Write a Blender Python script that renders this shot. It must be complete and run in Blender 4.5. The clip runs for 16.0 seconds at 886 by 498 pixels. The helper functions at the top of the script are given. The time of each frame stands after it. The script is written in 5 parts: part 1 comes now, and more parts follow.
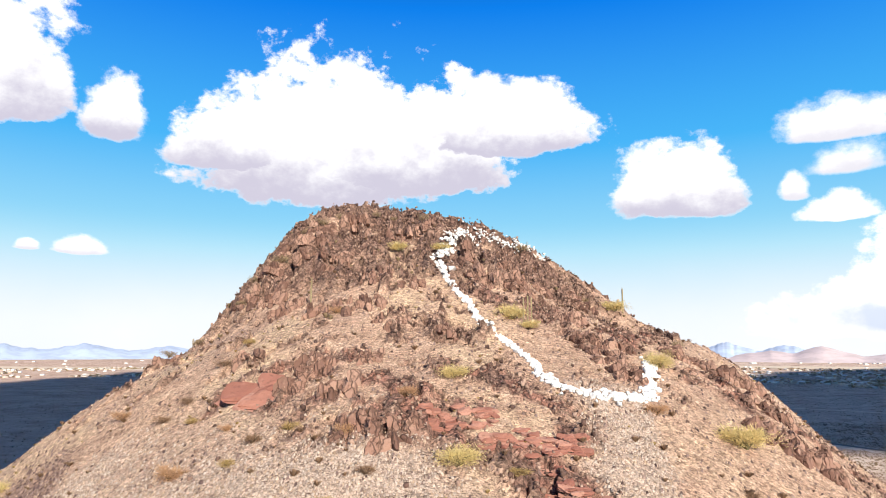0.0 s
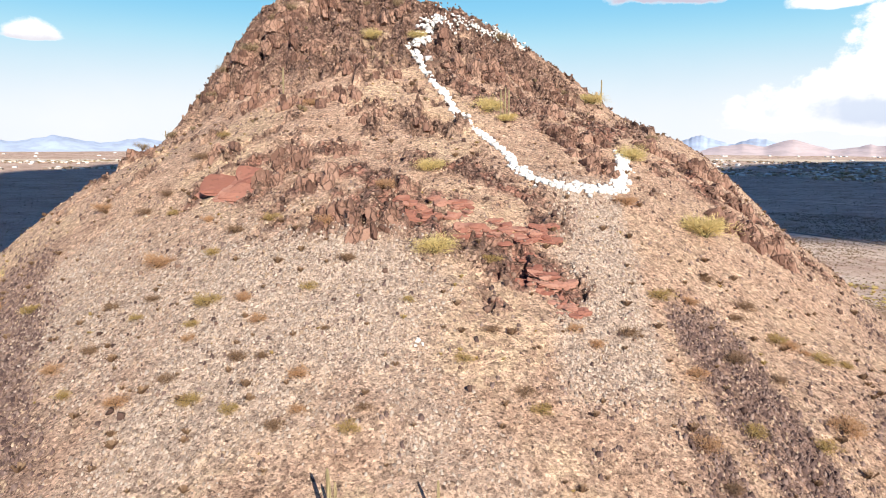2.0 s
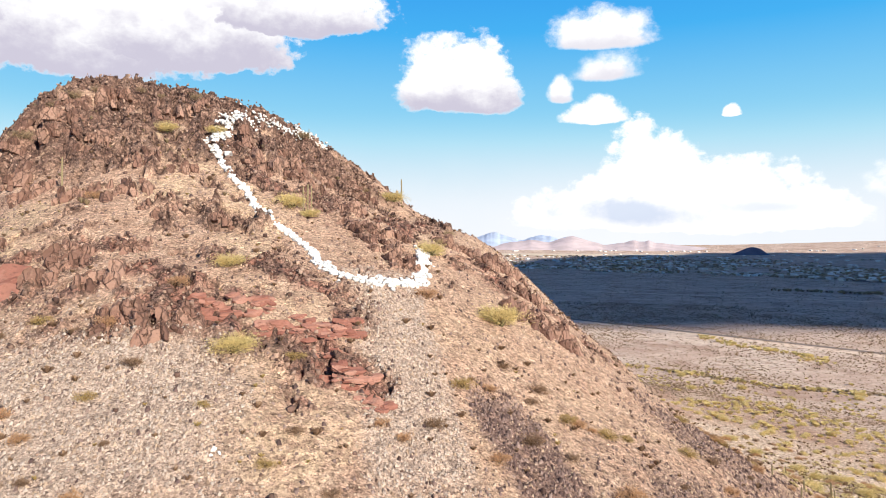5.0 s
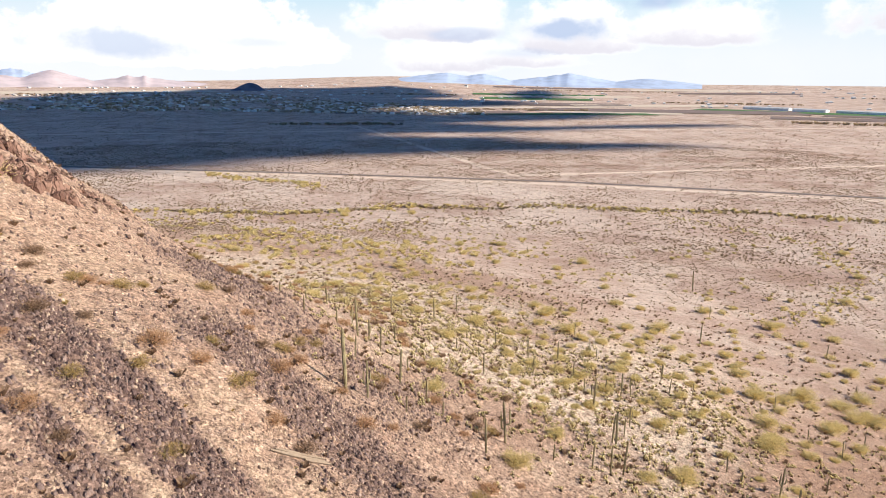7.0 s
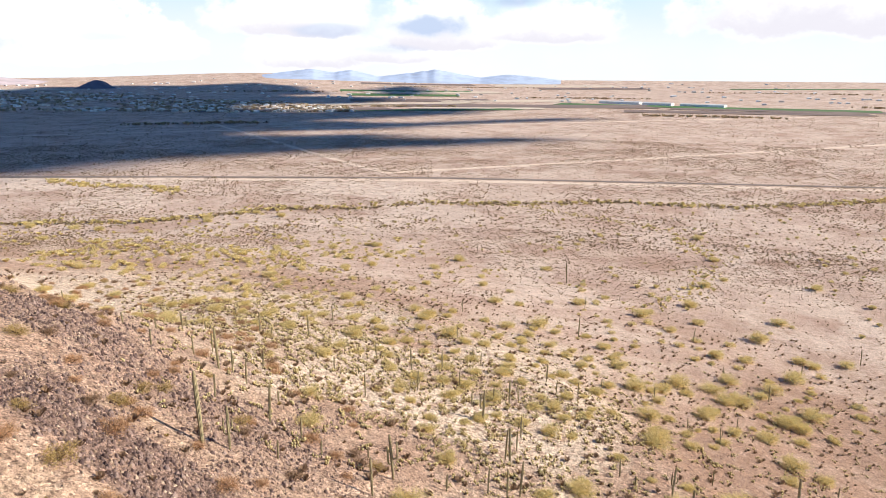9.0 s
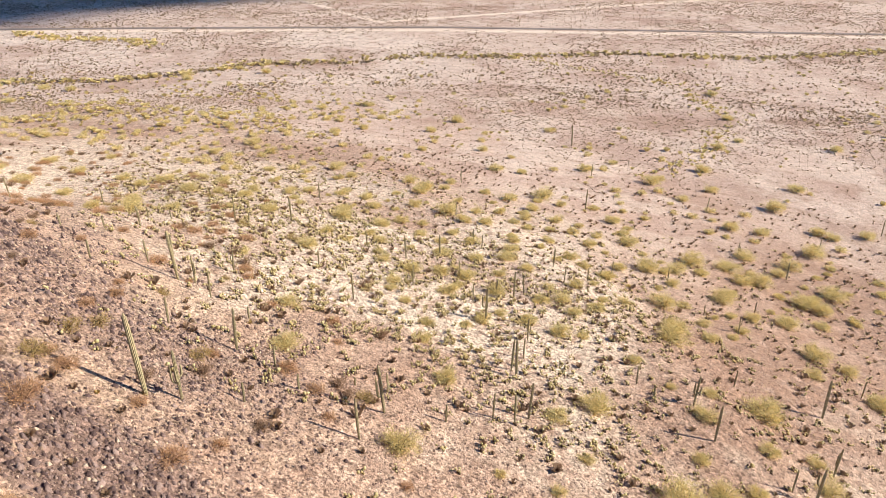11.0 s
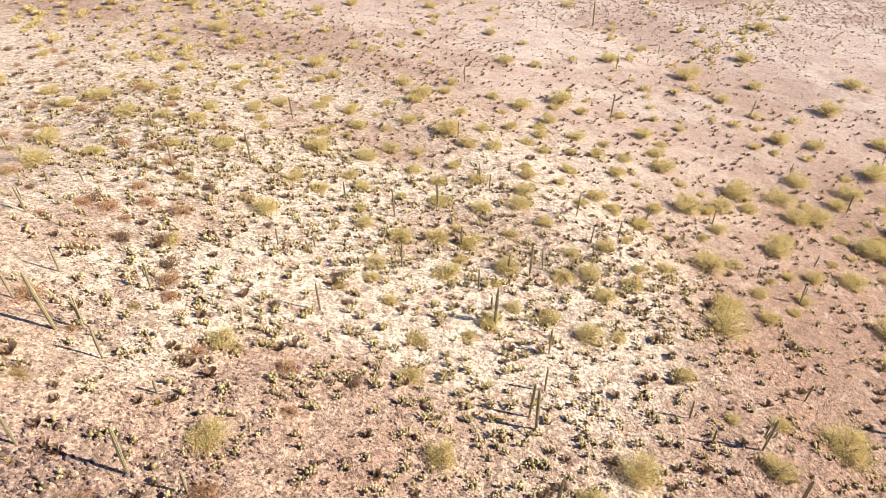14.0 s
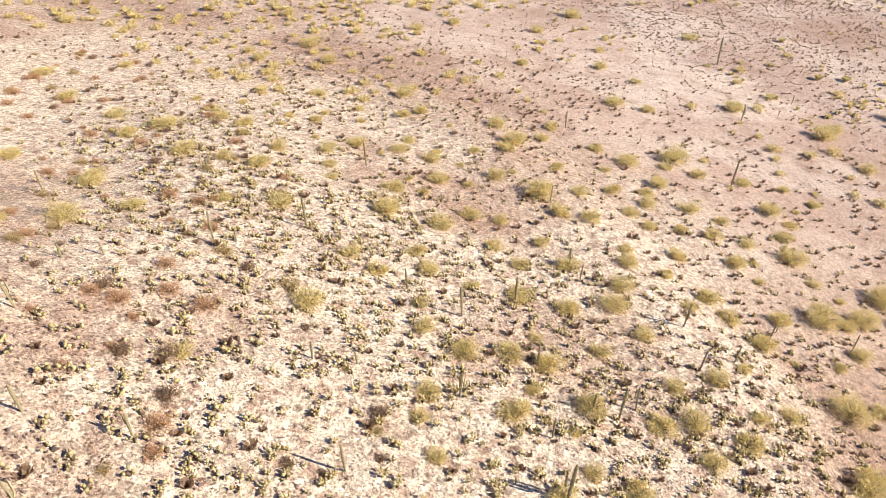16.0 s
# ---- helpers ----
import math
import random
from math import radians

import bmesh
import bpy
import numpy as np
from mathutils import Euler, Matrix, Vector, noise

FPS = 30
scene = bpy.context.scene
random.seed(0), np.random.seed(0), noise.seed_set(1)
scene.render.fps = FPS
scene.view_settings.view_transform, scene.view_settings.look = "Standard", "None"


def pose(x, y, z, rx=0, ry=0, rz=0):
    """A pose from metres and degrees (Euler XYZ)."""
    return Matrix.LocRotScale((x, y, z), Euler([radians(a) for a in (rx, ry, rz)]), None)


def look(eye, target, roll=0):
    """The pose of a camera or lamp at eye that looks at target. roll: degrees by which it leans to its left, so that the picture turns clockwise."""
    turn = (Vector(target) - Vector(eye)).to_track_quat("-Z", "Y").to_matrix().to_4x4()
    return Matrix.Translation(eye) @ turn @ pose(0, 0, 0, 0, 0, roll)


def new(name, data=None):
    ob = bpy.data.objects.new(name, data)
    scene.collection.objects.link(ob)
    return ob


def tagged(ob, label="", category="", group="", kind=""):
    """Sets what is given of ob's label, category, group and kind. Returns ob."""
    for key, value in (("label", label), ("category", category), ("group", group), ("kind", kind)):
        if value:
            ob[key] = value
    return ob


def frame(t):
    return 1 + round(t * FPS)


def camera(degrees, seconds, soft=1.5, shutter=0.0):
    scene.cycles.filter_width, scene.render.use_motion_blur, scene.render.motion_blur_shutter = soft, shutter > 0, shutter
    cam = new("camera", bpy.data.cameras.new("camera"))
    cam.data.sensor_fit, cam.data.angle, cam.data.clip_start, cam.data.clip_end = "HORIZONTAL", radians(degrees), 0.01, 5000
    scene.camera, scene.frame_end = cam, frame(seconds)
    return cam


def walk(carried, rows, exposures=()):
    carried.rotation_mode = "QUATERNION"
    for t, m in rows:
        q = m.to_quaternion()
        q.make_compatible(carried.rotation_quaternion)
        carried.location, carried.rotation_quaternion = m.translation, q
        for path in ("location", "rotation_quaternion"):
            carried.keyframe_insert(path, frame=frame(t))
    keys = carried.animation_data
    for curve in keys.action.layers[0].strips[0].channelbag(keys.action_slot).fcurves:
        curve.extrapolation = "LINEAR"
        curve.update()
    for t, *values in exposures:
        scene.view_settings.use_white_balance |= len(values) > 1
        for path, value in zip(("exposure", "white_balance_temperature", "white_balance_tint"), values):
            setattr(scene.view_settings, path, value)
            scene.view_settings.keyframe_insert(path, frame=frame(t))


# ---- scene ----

cam = camera(66.2, 16.0, 0.6)

PATH = [
    (0, (2.766, 0.794, 77.223), (2.82, 2.771, 77.518), 0.1),
    (0.5, (2.697, 0.616, 77.225), (2.753, 2.611, 77.35), 0.1),
    (1, (2.656, 0.532, 77.244), (2.713, 2.531, 77.2), 0.2),
    (1.5, (2.68, 0.457, 77.269), (2.738, 2.446, 77.07), 0.2),
    (2, (2.805, 0.379, 77.304), (2.927, 2.351, 76.996), 0.2),
    (2.5, (2.694, 0.422, 77.387), (2.888, 2.38, 77.026), 0.3),
    (3, (2.635, 0.523, 77.469), (2.849, 2.494, 77.21), 0.3),
    (3.2, (2.655, 0.528, 77.473), (2.878, 2.505, 77.271), 0.3),
    (5.3, (3.17, 0.128, 77.192), (4.073, 1.912, 77.166), -0.1),
    (5.5, (3.141, 0.057, 77.194), (4.234, 1.727, 77.069), -0.0),
    (6, (2.776, -0.231, 77.269), (4.168, 1.159, 76.908), 0.0),
    (6.5, (2.565, -0.457, 77.346), (4.09, 0.741, 76.859), 0.3),
    (7, (2.834, -0.296, 77.384), (4.509, 0.682, 76.895), 0.4),
    (7.5, (3.66, 0.403, 77.384), (5.467, 1.108, 76.895), 0.4),
    (8, (5.337, 1.437, 77.373), (7.163, 2.09, 76.884), 0.3),
    (8.2, (6.382, 1.911, 77.361), (8.209, 2.561, 76.871), 0.3),
    (10.3, (21.239, 7.438, 76.837), (23.052, 8.075, 76.282), 0.1),
    (10.5, (22.797, 7.983, 76.821), (24.592, 8.612, 76.2), -0.0),
    (11, (27.174, 9.43, 76.856), (28.862, 10.019, 75.958), -0.1),
    (11.5, (31.777, 10.923, 76.938), (33.331, 11.466, 75.801), -0.3),
    (12, (36.583, 12.524, 77.084), (38.063, 13.04, 75.842), -0.2),
    (12.5, (41.399, 14.136, 77.218), (42.878, 14.651, 75.974), -0.1),
    (13, (46.306, 15.711, 77.333), (47.785, 16.226, 76.089), -0.1),
    (13.5, (51.25, 17.331, 77.396), (52.727, 17.851, 76.152), -0.0),
    (14, (56.287, 18.989, 77.358), (57.764, 19.51, 76.114), -0.0),
    (14.5, (61.33, 20.668, 77.304), (62.754, 21.321, 76.061), 0.1),
    (15, (66.421, 22.366, 77.267), (67.823, 23.065, 76.024), 0.3),
    (15.5, (71.525, 24.189, 77.259), (72.908, 24.927, 76.016), 0.4),
    (16, (76.614, 26.113, 77.319), (77.991, 26.86, 76.075), 0.5),
]

EXPOSURES = [(0.0, 0.66), (1.5, 0.58), (3.0, 0.72), (5.5, 0.58), (8.0, 0.66), (11.0, 0.80), (13.0, 0.95), (16.0, 0.89)]
walk(cam, [(t, look(eye, target, roll)) for t, eye, target, roll in PATH], EXPOSURES)

# ---- sky, clouds and sun ----
SUN_AZ, SUN_EL = 161.0, 28.0          # clockwise from +y, above the horizon
SUN_DIR = Vector((math.sin(radians(SUN_AZ)) * math.cos(radians(SUN_EL)),
                  math.cos(radians(SUN_AZ)) * math.cos(radians(SUN_EL)), math.sin(radians(SUN_EL))))
sun = new("sun", bpy.data.lights.new("sun", "SUN"))
sun.data.energy, sun.data.angle, sun.data.color = 5.0, radians(0.5), (1.0, 0.92, 0.79)
sun.matrix_world = look(SUN_DIR * 300, (0, 0, 0))


class Nodes:
    """Short ways to add and join shader nodes."""

    def __init__(self, tree):
        self.tree = tree

    def add(self, kind, **sets):
        n = self.tree.nodes.new(kind)
        for k, v in sets.items():
            if k == "operation":
                n.operation = v
            elif k == "blend_type":
                n.blend_type = v
            elif k == "data_type":
                n.data_type = v
        return n

    def put(self, socket, value):
        if isinstance(value, bpy.types.NodeSocket):
            self.tree.links.new(value, socket)
        else:
            socket.default_value = value

    def math(self, op, a, b=0.0, c=None, clamp=False):
        n = self.add("ShaderNodeMath", operation=op)
        n.use_clamp = clamp
        self.put(n.inputs[0], a)
        self.put(n.inputs[1], b)
        if c is not None:
            self.put(n.inputs[2], c)
        return n.outputs[0]

    def step(self, x, lo, hi):
        n = self.add("ShaderNodeMapRange")
        n.interpolation_type = "SMOOTHSTEP"
        self.put(n.inputs[0], x)
        n.inputs[1].default_value, n.inputs[2].default_value = lo, hi
        return n.outputs[0]

    def mix(self, f, a, b, blend="MIX"):
        n = self.add("ShaderNodeMixRGB", blend_type=blend)
        self.put(n.inputs[0], f)
        for i, v in ((1, a), (2, b)):
            self.put(n.inputs[i], v if isinstance(v, bpy.types.NodeSocket) else (*v, 1.0))
        return n.outputs[0]

    def noise(self, vec, scale, detail=4.0, rough=0.55, lac=2.0):
        n = self.add("ShaderNodeTexNoise")
        if vec is not None:
            self.put(n.inputs["Vector"], vec)
        n.inputs["Scale"].default_value, n.inputs["Detail"].default_value = scale, detail
        n.inputs["Roughness"].default_value, n.inputs["Lacunarity"].default_value = rough, lac
        return n.outputs[0]

    def ramp(self, x, stops):
        n = self.add("ShaderNodeValToRGB")
        self.put(n.inputs[0], x)
        while len(n.color_ramp.elements) < len(stops):
            n.color_ramp.elements.new(0.5)
        for e, (p, c) in zip(n.color_ramp.elements, stops):
            e.position, e.color = p, (*c, 1.0)
        return n.outputs[0]


world = bpy.data.worlds.new("sky")
scene.world = world
world.use_nodes = True
N = Nodes(world.node_tree)
sky = N.add("ShaderNodeTexSky")
sky.sky_type, sky.sun_disc = "NISHITA", False
sky.sun_elevation, sky.sun_rotation = radians(SUN_EL), radians(SUN_AZ)
sky.altitude, sky.air_density, sky.dust_density, sky.ozone_density = 400, 1.0, 0.6, 2.0
coord = N.add("ShaderNodeTexCoord").outputs["Generated"]
sep = N.add("ShaderNodeSeparateXYZ")
N.put(sep.inputs[0], coord)
AZ = N.math("MULTIPLY", N.math("ARCTAN2", sep.outputs[0], sep.outputs[1]), 57.29578)
EL = N.math("MULTIPLY", N.math("ARCSINE", sep.outputs[2]), 57.29578)
angles = N.add("ShaderNodeCombineXYZ")
N.put(angles.inputs[0], AZ)
N.put(angles.inputs[1], N.math("MULTIPLY", EL, 1.25))
fluff = N.noise(angles.outputs[0], 0.2, 9.0, 0.6)
fine = N.noise(angles.outputs[0], 0.9, 7.0, 0.62)
rag = N.math("ADD", N.math("MULTIPLY", N.math("SUBTRACT", fluff, 0.5), 1.9), N.math("MULTIPLY", N.math("SUBTRACT", fine, 0.5), 0.5))
# azimuth, elevation of the base, half width, height, thickness of the edge
CLOUDS = [
    (-8.5, 13.8, 11.8, 11.8, 0.25), (0.0, 14.6, 8.0, 9.6, 0.25), (7.2, 17.2, 8.0, 6.2, 0.3), (-17.0, 15.2, 5.0, 5.4, 0.3), (-33.5, 18.0, 6.4, 10.0, 0.3),
    (-25.3, 16.6, 2.8, 5.2, 0.4), (21.2, 11.5, 6.4, 6.0, 0.35), (32.6, 15.7, 5.2, 3.2, 0.6), (33.4, 13.2, 3.8, 2.6, 0.8), (29.4, 11.5, 1.4, 2.2, 0.6), (32.2, 9.8, 2.9, 2.1, 0.45),
    (38.8, 1.5, 13.5, 5.2, 0.3), (36.5, 4.4, 4.8, 5.4, 0.3), (46.4, 1.4, 6.8, 3.4, 0.35),
    (58.7, 3.4, 7.4, 3.8, 0.6), (60.1, 1.0, 6.8, 4.2, 0.7), (70.0, 2.4, 7.0, 4.2, 0.5), (66.0, 1.2, 7.0, 2.6, 0.8), (79.0, 3.0, 7.0, 4.2, 0.65), (84.0, 6.5, 8.0, 4.0, 0.6),
    (-26.9, 7.3, 2.2, 1.5, 0.5), (-30.2, 7.3, 1.0, 0.9, 0.5), (42.6, 9.7, 0.9, 1.0, 0.4), (62.3, 9.0, 1.6, 1.2, 0.5), (64.1, 10.6, 0.8, 0.8, 0.5), (100.0, 4.0, 14.0, 9.0, 0.5),
]
body, under = 0.0, 0.0
for a, e, w, h, soft in CLOUDS:
    w, h = w * 1.1, h * 1.13
    u = N.math("DIVIDE", N.math("SUBTRACT", AZ, a), w)
    v = N.math("DIVIDE", N.math("SUBTRACT", EL, e), h)
    vv = N.math("ADD", N.math("MAXIMUM", v, 0.0), N.math("MULTIPLY", N.math("MAXIMUM", N.math("MULTIPLY", v, -1.0), 0.0), 5.0))
    m = N.math("SUBTRACT", 1.0, N.math("SQRT", N.math("ADD", N.math("POWER", N.math("ABSOLUTE", u), 2.0), N.math("POWER", vv, 2.0))))
    m = N.step(N.math("ADD", m, N.math("MULTIPLY", rag, 0.68)), 0.16, 0.16 + soft * 0.6)
    low = N.math("MULTIPLY", N.math("MULTIPLY", m, 0.6 if soft >= 0.5 else 0.15 if 30 < a < 50 else 1.0), N.step(N.math("ADD", v, N.math("MULTIPLY", rag, 0.4)), 0.30, -0.08))
    body = N.math("MAXIMUM", body, m)
    under = N.math("MAXIMUM", under, low)
# thin haze that brightens towards the horizon, denser to the east
veil = N.math("MULTIPLY", N.step(EL, 11.0, 1.0), N.math("ADD", 0.62, N.math("MULTIPLY", N.noise(angles.outputs[0], 0.05, 5.0), 0.6)), clamp=True)
east = N.math("MULTIPLY", N.math("MULTIPLY", N.step(AZ, 60.0, 92.0), N.step(AZ, 150.0, 115.0)), N.step(EL, 12.0, 3.0))
veil = N.math("MAXIMUM", veil, N.math("MULTIPLY", east, 0.72))
# above 28 degrees, out of view, the sky is darkened to deepen shadows
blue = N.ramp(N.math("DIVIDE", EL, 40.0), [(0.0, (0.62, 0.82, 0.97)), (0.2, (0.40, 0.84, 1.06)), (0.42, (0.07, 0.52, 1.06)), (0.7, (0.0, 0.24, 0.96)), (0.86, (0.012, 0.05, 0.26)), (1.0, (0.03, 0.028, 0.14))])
nish = N.mix(1.0, sky.outputs[0], (0.05, 0.05, 0.05), "MULTIPLY")
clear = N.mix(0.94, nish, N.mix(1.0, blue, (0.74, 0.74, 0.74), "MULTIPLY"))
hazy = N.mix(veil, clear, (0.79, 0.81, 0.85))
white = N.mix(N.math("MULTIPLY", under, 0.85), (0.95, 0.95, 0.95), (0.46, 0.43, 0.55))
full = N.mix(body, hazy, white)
# grey-blue undersides low in the east and a far veil of rain: azimuth, elevation, half width, half height, strength
for a, e, w, h, k in [(69.5, 3.7, 6.0, 1.3, 0.85), (76.5, 5.8, 4.0, 1.2, 0.75), (61.0, 3.4, 5.0, 0.8, 0.5), (66.0, 2.0, 5.5, 0.7, 0.4), (35.5, 2.2, 6.5, 1.6, 0.6), (45.0, 2.6, 5.0, 0.8, 0.35)]:
    u, v = N.math("DIVIDE", N.math("SUBTRACT", AZ, a), w), N.math("DIVIDE", N.math("SUBTRACT", EL, e), h)
    m = N.math("SUBTRACT", 1.0, N.math("SQRT", N.math("ADD", N.math("POWER", N.math("ABSOLUTE", u), 2.0), N.math("POWER", N.math("ABSOLUTE", v), 2.0))))
    m = N.step(N.math("ADD", m, N.math("MULTIPLY", rag, 0.9)), 0.1, 0.75)
    full = N.mix(N.math("MULTIPLY", m, k), full, (0.40, 0.50, 0.70))
back = world.node_tree.nodes["Background"]
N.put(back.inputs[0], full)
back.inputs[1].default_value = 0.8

# ---- materials ----
def material(name):
    m = bpy.data.materials.new(name)
    m.use_nodes = True
    n = Nodes(m.node_tree)
    return m, n, m.node_tree.nodes["Principled BSDF"]


def finish(n, bsdf, colour, rough=0.9, bump=None, strength=0.4, dist=0.1):
    n.put(bsdf.inputs["Base Color"], colour)
    n.put(bsdf.inputs["Roughness"], rough)
    bsdf.inputs["Specular IOR Level"].default_value = 0.25
    if bump is not None:
        b = n.add("ShaderNodeBump")
        b.inputs["Strength"].default_value, b.inputs["Distance"].default_value = strength, dist
        n.put(b.inputs["Height"], bump)
        n.put(bsdf.inputs["Normal"], b.outputs[0])


def position(n):
    return n.add("ShaderNodeNewGeometry").outputs["Position"]


def rand_island(n):
    return n.add("ShaderNodeNewGeometry").outputs["Random Per Island"]


def rand_object(n):
    return n.add("ShaderNodeObjectInfo").outputs["Random"]


def terrain_material():
    m, n, bsdf = material("desert_ground")
    p = position(n)
    za, zb = n.add("ShaderNodeAttribute"), n.add("ShaderNodeAttribute")
    za.attribute_name, zb.attribute_name = "zone_a", "zone_b"
    sa, sb = n.add("ShaderNodeSeparateColor"), n.add("ShaderNodeSeparateColor")
    n.put(sa.inputs[0], za.outputs["Color"])
    n.put(sb.inputs[0], zb.outputs["Color"])
    rock, talus, scree = sa.outputs[0], sa.outputs[1], sa.outputs[2]
    straw, pale, plain = sb.outputs[0], sb.outputs[1], sb.outputs[2]
    big, mid, small = n.noise(p, 0.035, 5), n.noise(p, 0.35, 6, 0.6), n.noise(p, 2.6, 6, 0.65)
    grit = n.noise(p, 9.0, 4, 0.7)
    soil = n.ramp(mid, [(0.3, (0.45, 0.285, 0.20)), (0.5, (0.57, 0.385, 0.28)), (0.7, (0.66, 0.475, 0.35))])
    soil = n.mix(n.step(small, 0.45, 0.7), soil, (0.43, 0.28, 0.195))
    soil = n.mix(n.math("MULTIPLY", n.step(n.noise(p, 1.7, 7, 0.7), 0.52, 0.62), 0.75), soil, (0.27, 0.17, 0.12))
    soil = n.mix(n.math("MULTIPLY", n.step(n.noise(p, 0.8, 7, 0.7), 0.56, 0.66), 0.7), soil, (0.66, 0.50, 0.38))
    c = n.mix(n.math("MULTIPLY", straw, n.step(n.noise(p, 1.1, 7, 0.7), 0.38, 0.58)), soil, (0.65, 0.48, 0.32))
    sc = n.ramp(small, [(0.3, (0.33, 0.24, 0.185)), (0.5, (0.54, 0.41, 0.325)), (0.7, (0.68, 0.54, 0.435))])
    c = n.mix(scree, c, sc)
    ta = n.ramp(small, [(0.3, (0.12, 0.074, 0.06)), (0.55, (0.25, 0.16, 0.13)), (0.75, (0.38, 0.265, 0.215))])
    c = n.mix(n.math("MULTIPLY", talus, n.step(mid, 0.3, 0.5)), c, ta)
    rk = n.ramp(n.noise(p, 0.9, 8, 0.65), [(0.25, (0.05, 0.028, 0.023)), (0.42, (0.145, 0.083, 0.064)), (0.57, (0.26, 0.16, 0.122)), (0.76, (0.45, 0.31, 0.235))])
    rk = n.mix(n.math("MULTIPLY", n.step(n.noise(p, 0.25, 6, 0.6), 0.40, 0.56), n.math("MULTIPLY", za.outputs["Alpha"], 0.5)), rk, (0.40, 0.185, 0.135))
    # joints drawn dark: rock varnish, and crevice shade put into the colour
    rk = n.mix(n.math("MULTIPLY", n.step(jointing(n, p, 0.55), 0.075, 0.01), 0.75), rk, (0.045, 0.026, 0.021))
    c = n.mix(rock, c, rk)
    c = n.mix(n.math("MULTIPLY", pale, n.step(n.noise(p, 0.6, 9, 0.72), 0.37, 0.55)), c, (0.81, 0.665, 0.505))
    # the open plain: pinkish tan soil with dark stony patches
    pl = n.ramp(n.noise(p, 0.012, 7, 0.6), [(0.32, (0.46, 0.305, 0.226)), (0.48, (0.58, 0.408, 0.318)), (0.62, (0.69, 0.52, 0.415))])
    pl = n.mix(n.step(n.noise(p, 0.05, 8, 0.7), 0.48, 0.68), pl, (0.70, 0.535, 0.425))
    pl = n.mix(n.math("MULTIPLY", n.step(n.noise(p, 0.022, 8, 0.72), 0.54, 0.62), 0.6), pl, (0.47, 0.31, 0.225))
    # paler soil, including the sun patch painted beyond the wash
    pl = n.mix(n.math("MULTIPLY", n.math("MULTIPLY", pale, plain), n.step(n.noise(p, 0.09, 7, 0.7), 0.36, 0.52)), pl, (0.86, 0.72, 0.59))
    pl = n.mix(n.math("MULTIPLY", n.step(n.noise(p, 0.28, 8, 0.75), 0.53, 0.62), 0.55), pl, (0.33, 0.215, 0.14))
    pl = n.mix(n.math("MULTIPLY", n.step(n.noise(p, 1.25, 7, 0.75), 0.51, 0.60), 0.5), pl, (0.36, 0.235, 0.17))
    c = n.mix(plain, c, pl)
    c = n.mix(n.math("MULTIPLY", zb.outputs["Alpha"], n.step(n.noise(p, 0.5, 7, 0.7), 0.32, 0.50)), c, (0.42, 0.264, 0.182))
    # loose stones of every shade, in two sizes
    for size, share in ((1.9, 0.55), (4.6, 0.75)):
        cell = n.add("ShaderNodeTexVoronoi")
        cell.inputs["Scale"].default_value = size
        jag = n.add("ShaderNodeTexNoise")
        n.put(jag.inputs["Vector"], p)
        jag.inputs["Scale"].default_value = size * 1.6
        n.put(cell.inputs["Vector"], n.mix(0.5 / size, p, jag.outputs["Color"], "ADD"))
        one = n.add("ShaderNodeSeparateColor")
        n.put(one.inputs[0], cell.outputs["Color"])
        shade = n.ramp(one.outputs[0], [(0.0, (0.26, 0.23, 0.23)), (0.3, (0.74, 0.72, 0.72)), (0.7, (1.12, 1.12, 1.12)), (1.0, (1.6, 1.6, 1.6))])
        c = n.mix(n.math("MULTIPLY", n.math("SUBTRACT", 1.0, n.math("MULTIPLY", plain, 0.6)), n.math("MULTIPLY", n.step(one.outputs[1], 0.25, 0.35), share)), c, n.mix(1.0, c, shade, "MULTIPLY"))
    # dark specks stand in for shaded gaps between stones
    gaps = n.math("MULTIPLY", n.step(n.noise(p, 4.5, 6, 0.75), 0.53, 0.60), 0.85)
    c = n.mix(gaps, c, n.mix(1.0, c, (0.36, 0.33, 0.33), "MULTIPLY"))
    chips = n.math("MULTIPLY", n.step(n.noise(p, 3.1, 6, 0.75), 0.58, 0.66), 0.6)
    c = n.mix(chips, c, n.mix(1.0, c, (1.45, 1.42, 1.4), "MULTIPLY"))
    h = n.math("ADD", n.math("MULTIPLY", small, 0.7), n.math("MULTIPLY", grit, 0.35))
    finish(n, bsdf, c, 0.95, h, 1.0, 0.4)
    return m


def jointing(n, p, scale):
    """How far a place is from the nearest joint of fractured bedrock, whose blocks stand upright."""
    cell = n.add("ShaderNodeTexVoronoi")
    cell.feature = "DISTANCE_TO_EDGE"
    cell.inputs["Scale"].default_value = scale
    jag = n.add("ShaderNodeTexNoise")
    n.put(jag.inputs["Vector"], p)
    jag.inputs["Scale"].default_value = 1.6
    n.put(cell.inputs["Vector"], n.mix(1.0, n.mix(0.6, p, jag.outputs["Color"], "ADD"), (1.0, 1.0, 0.45), "MULTIPLY"))
    return cell.outputs["Distance"]


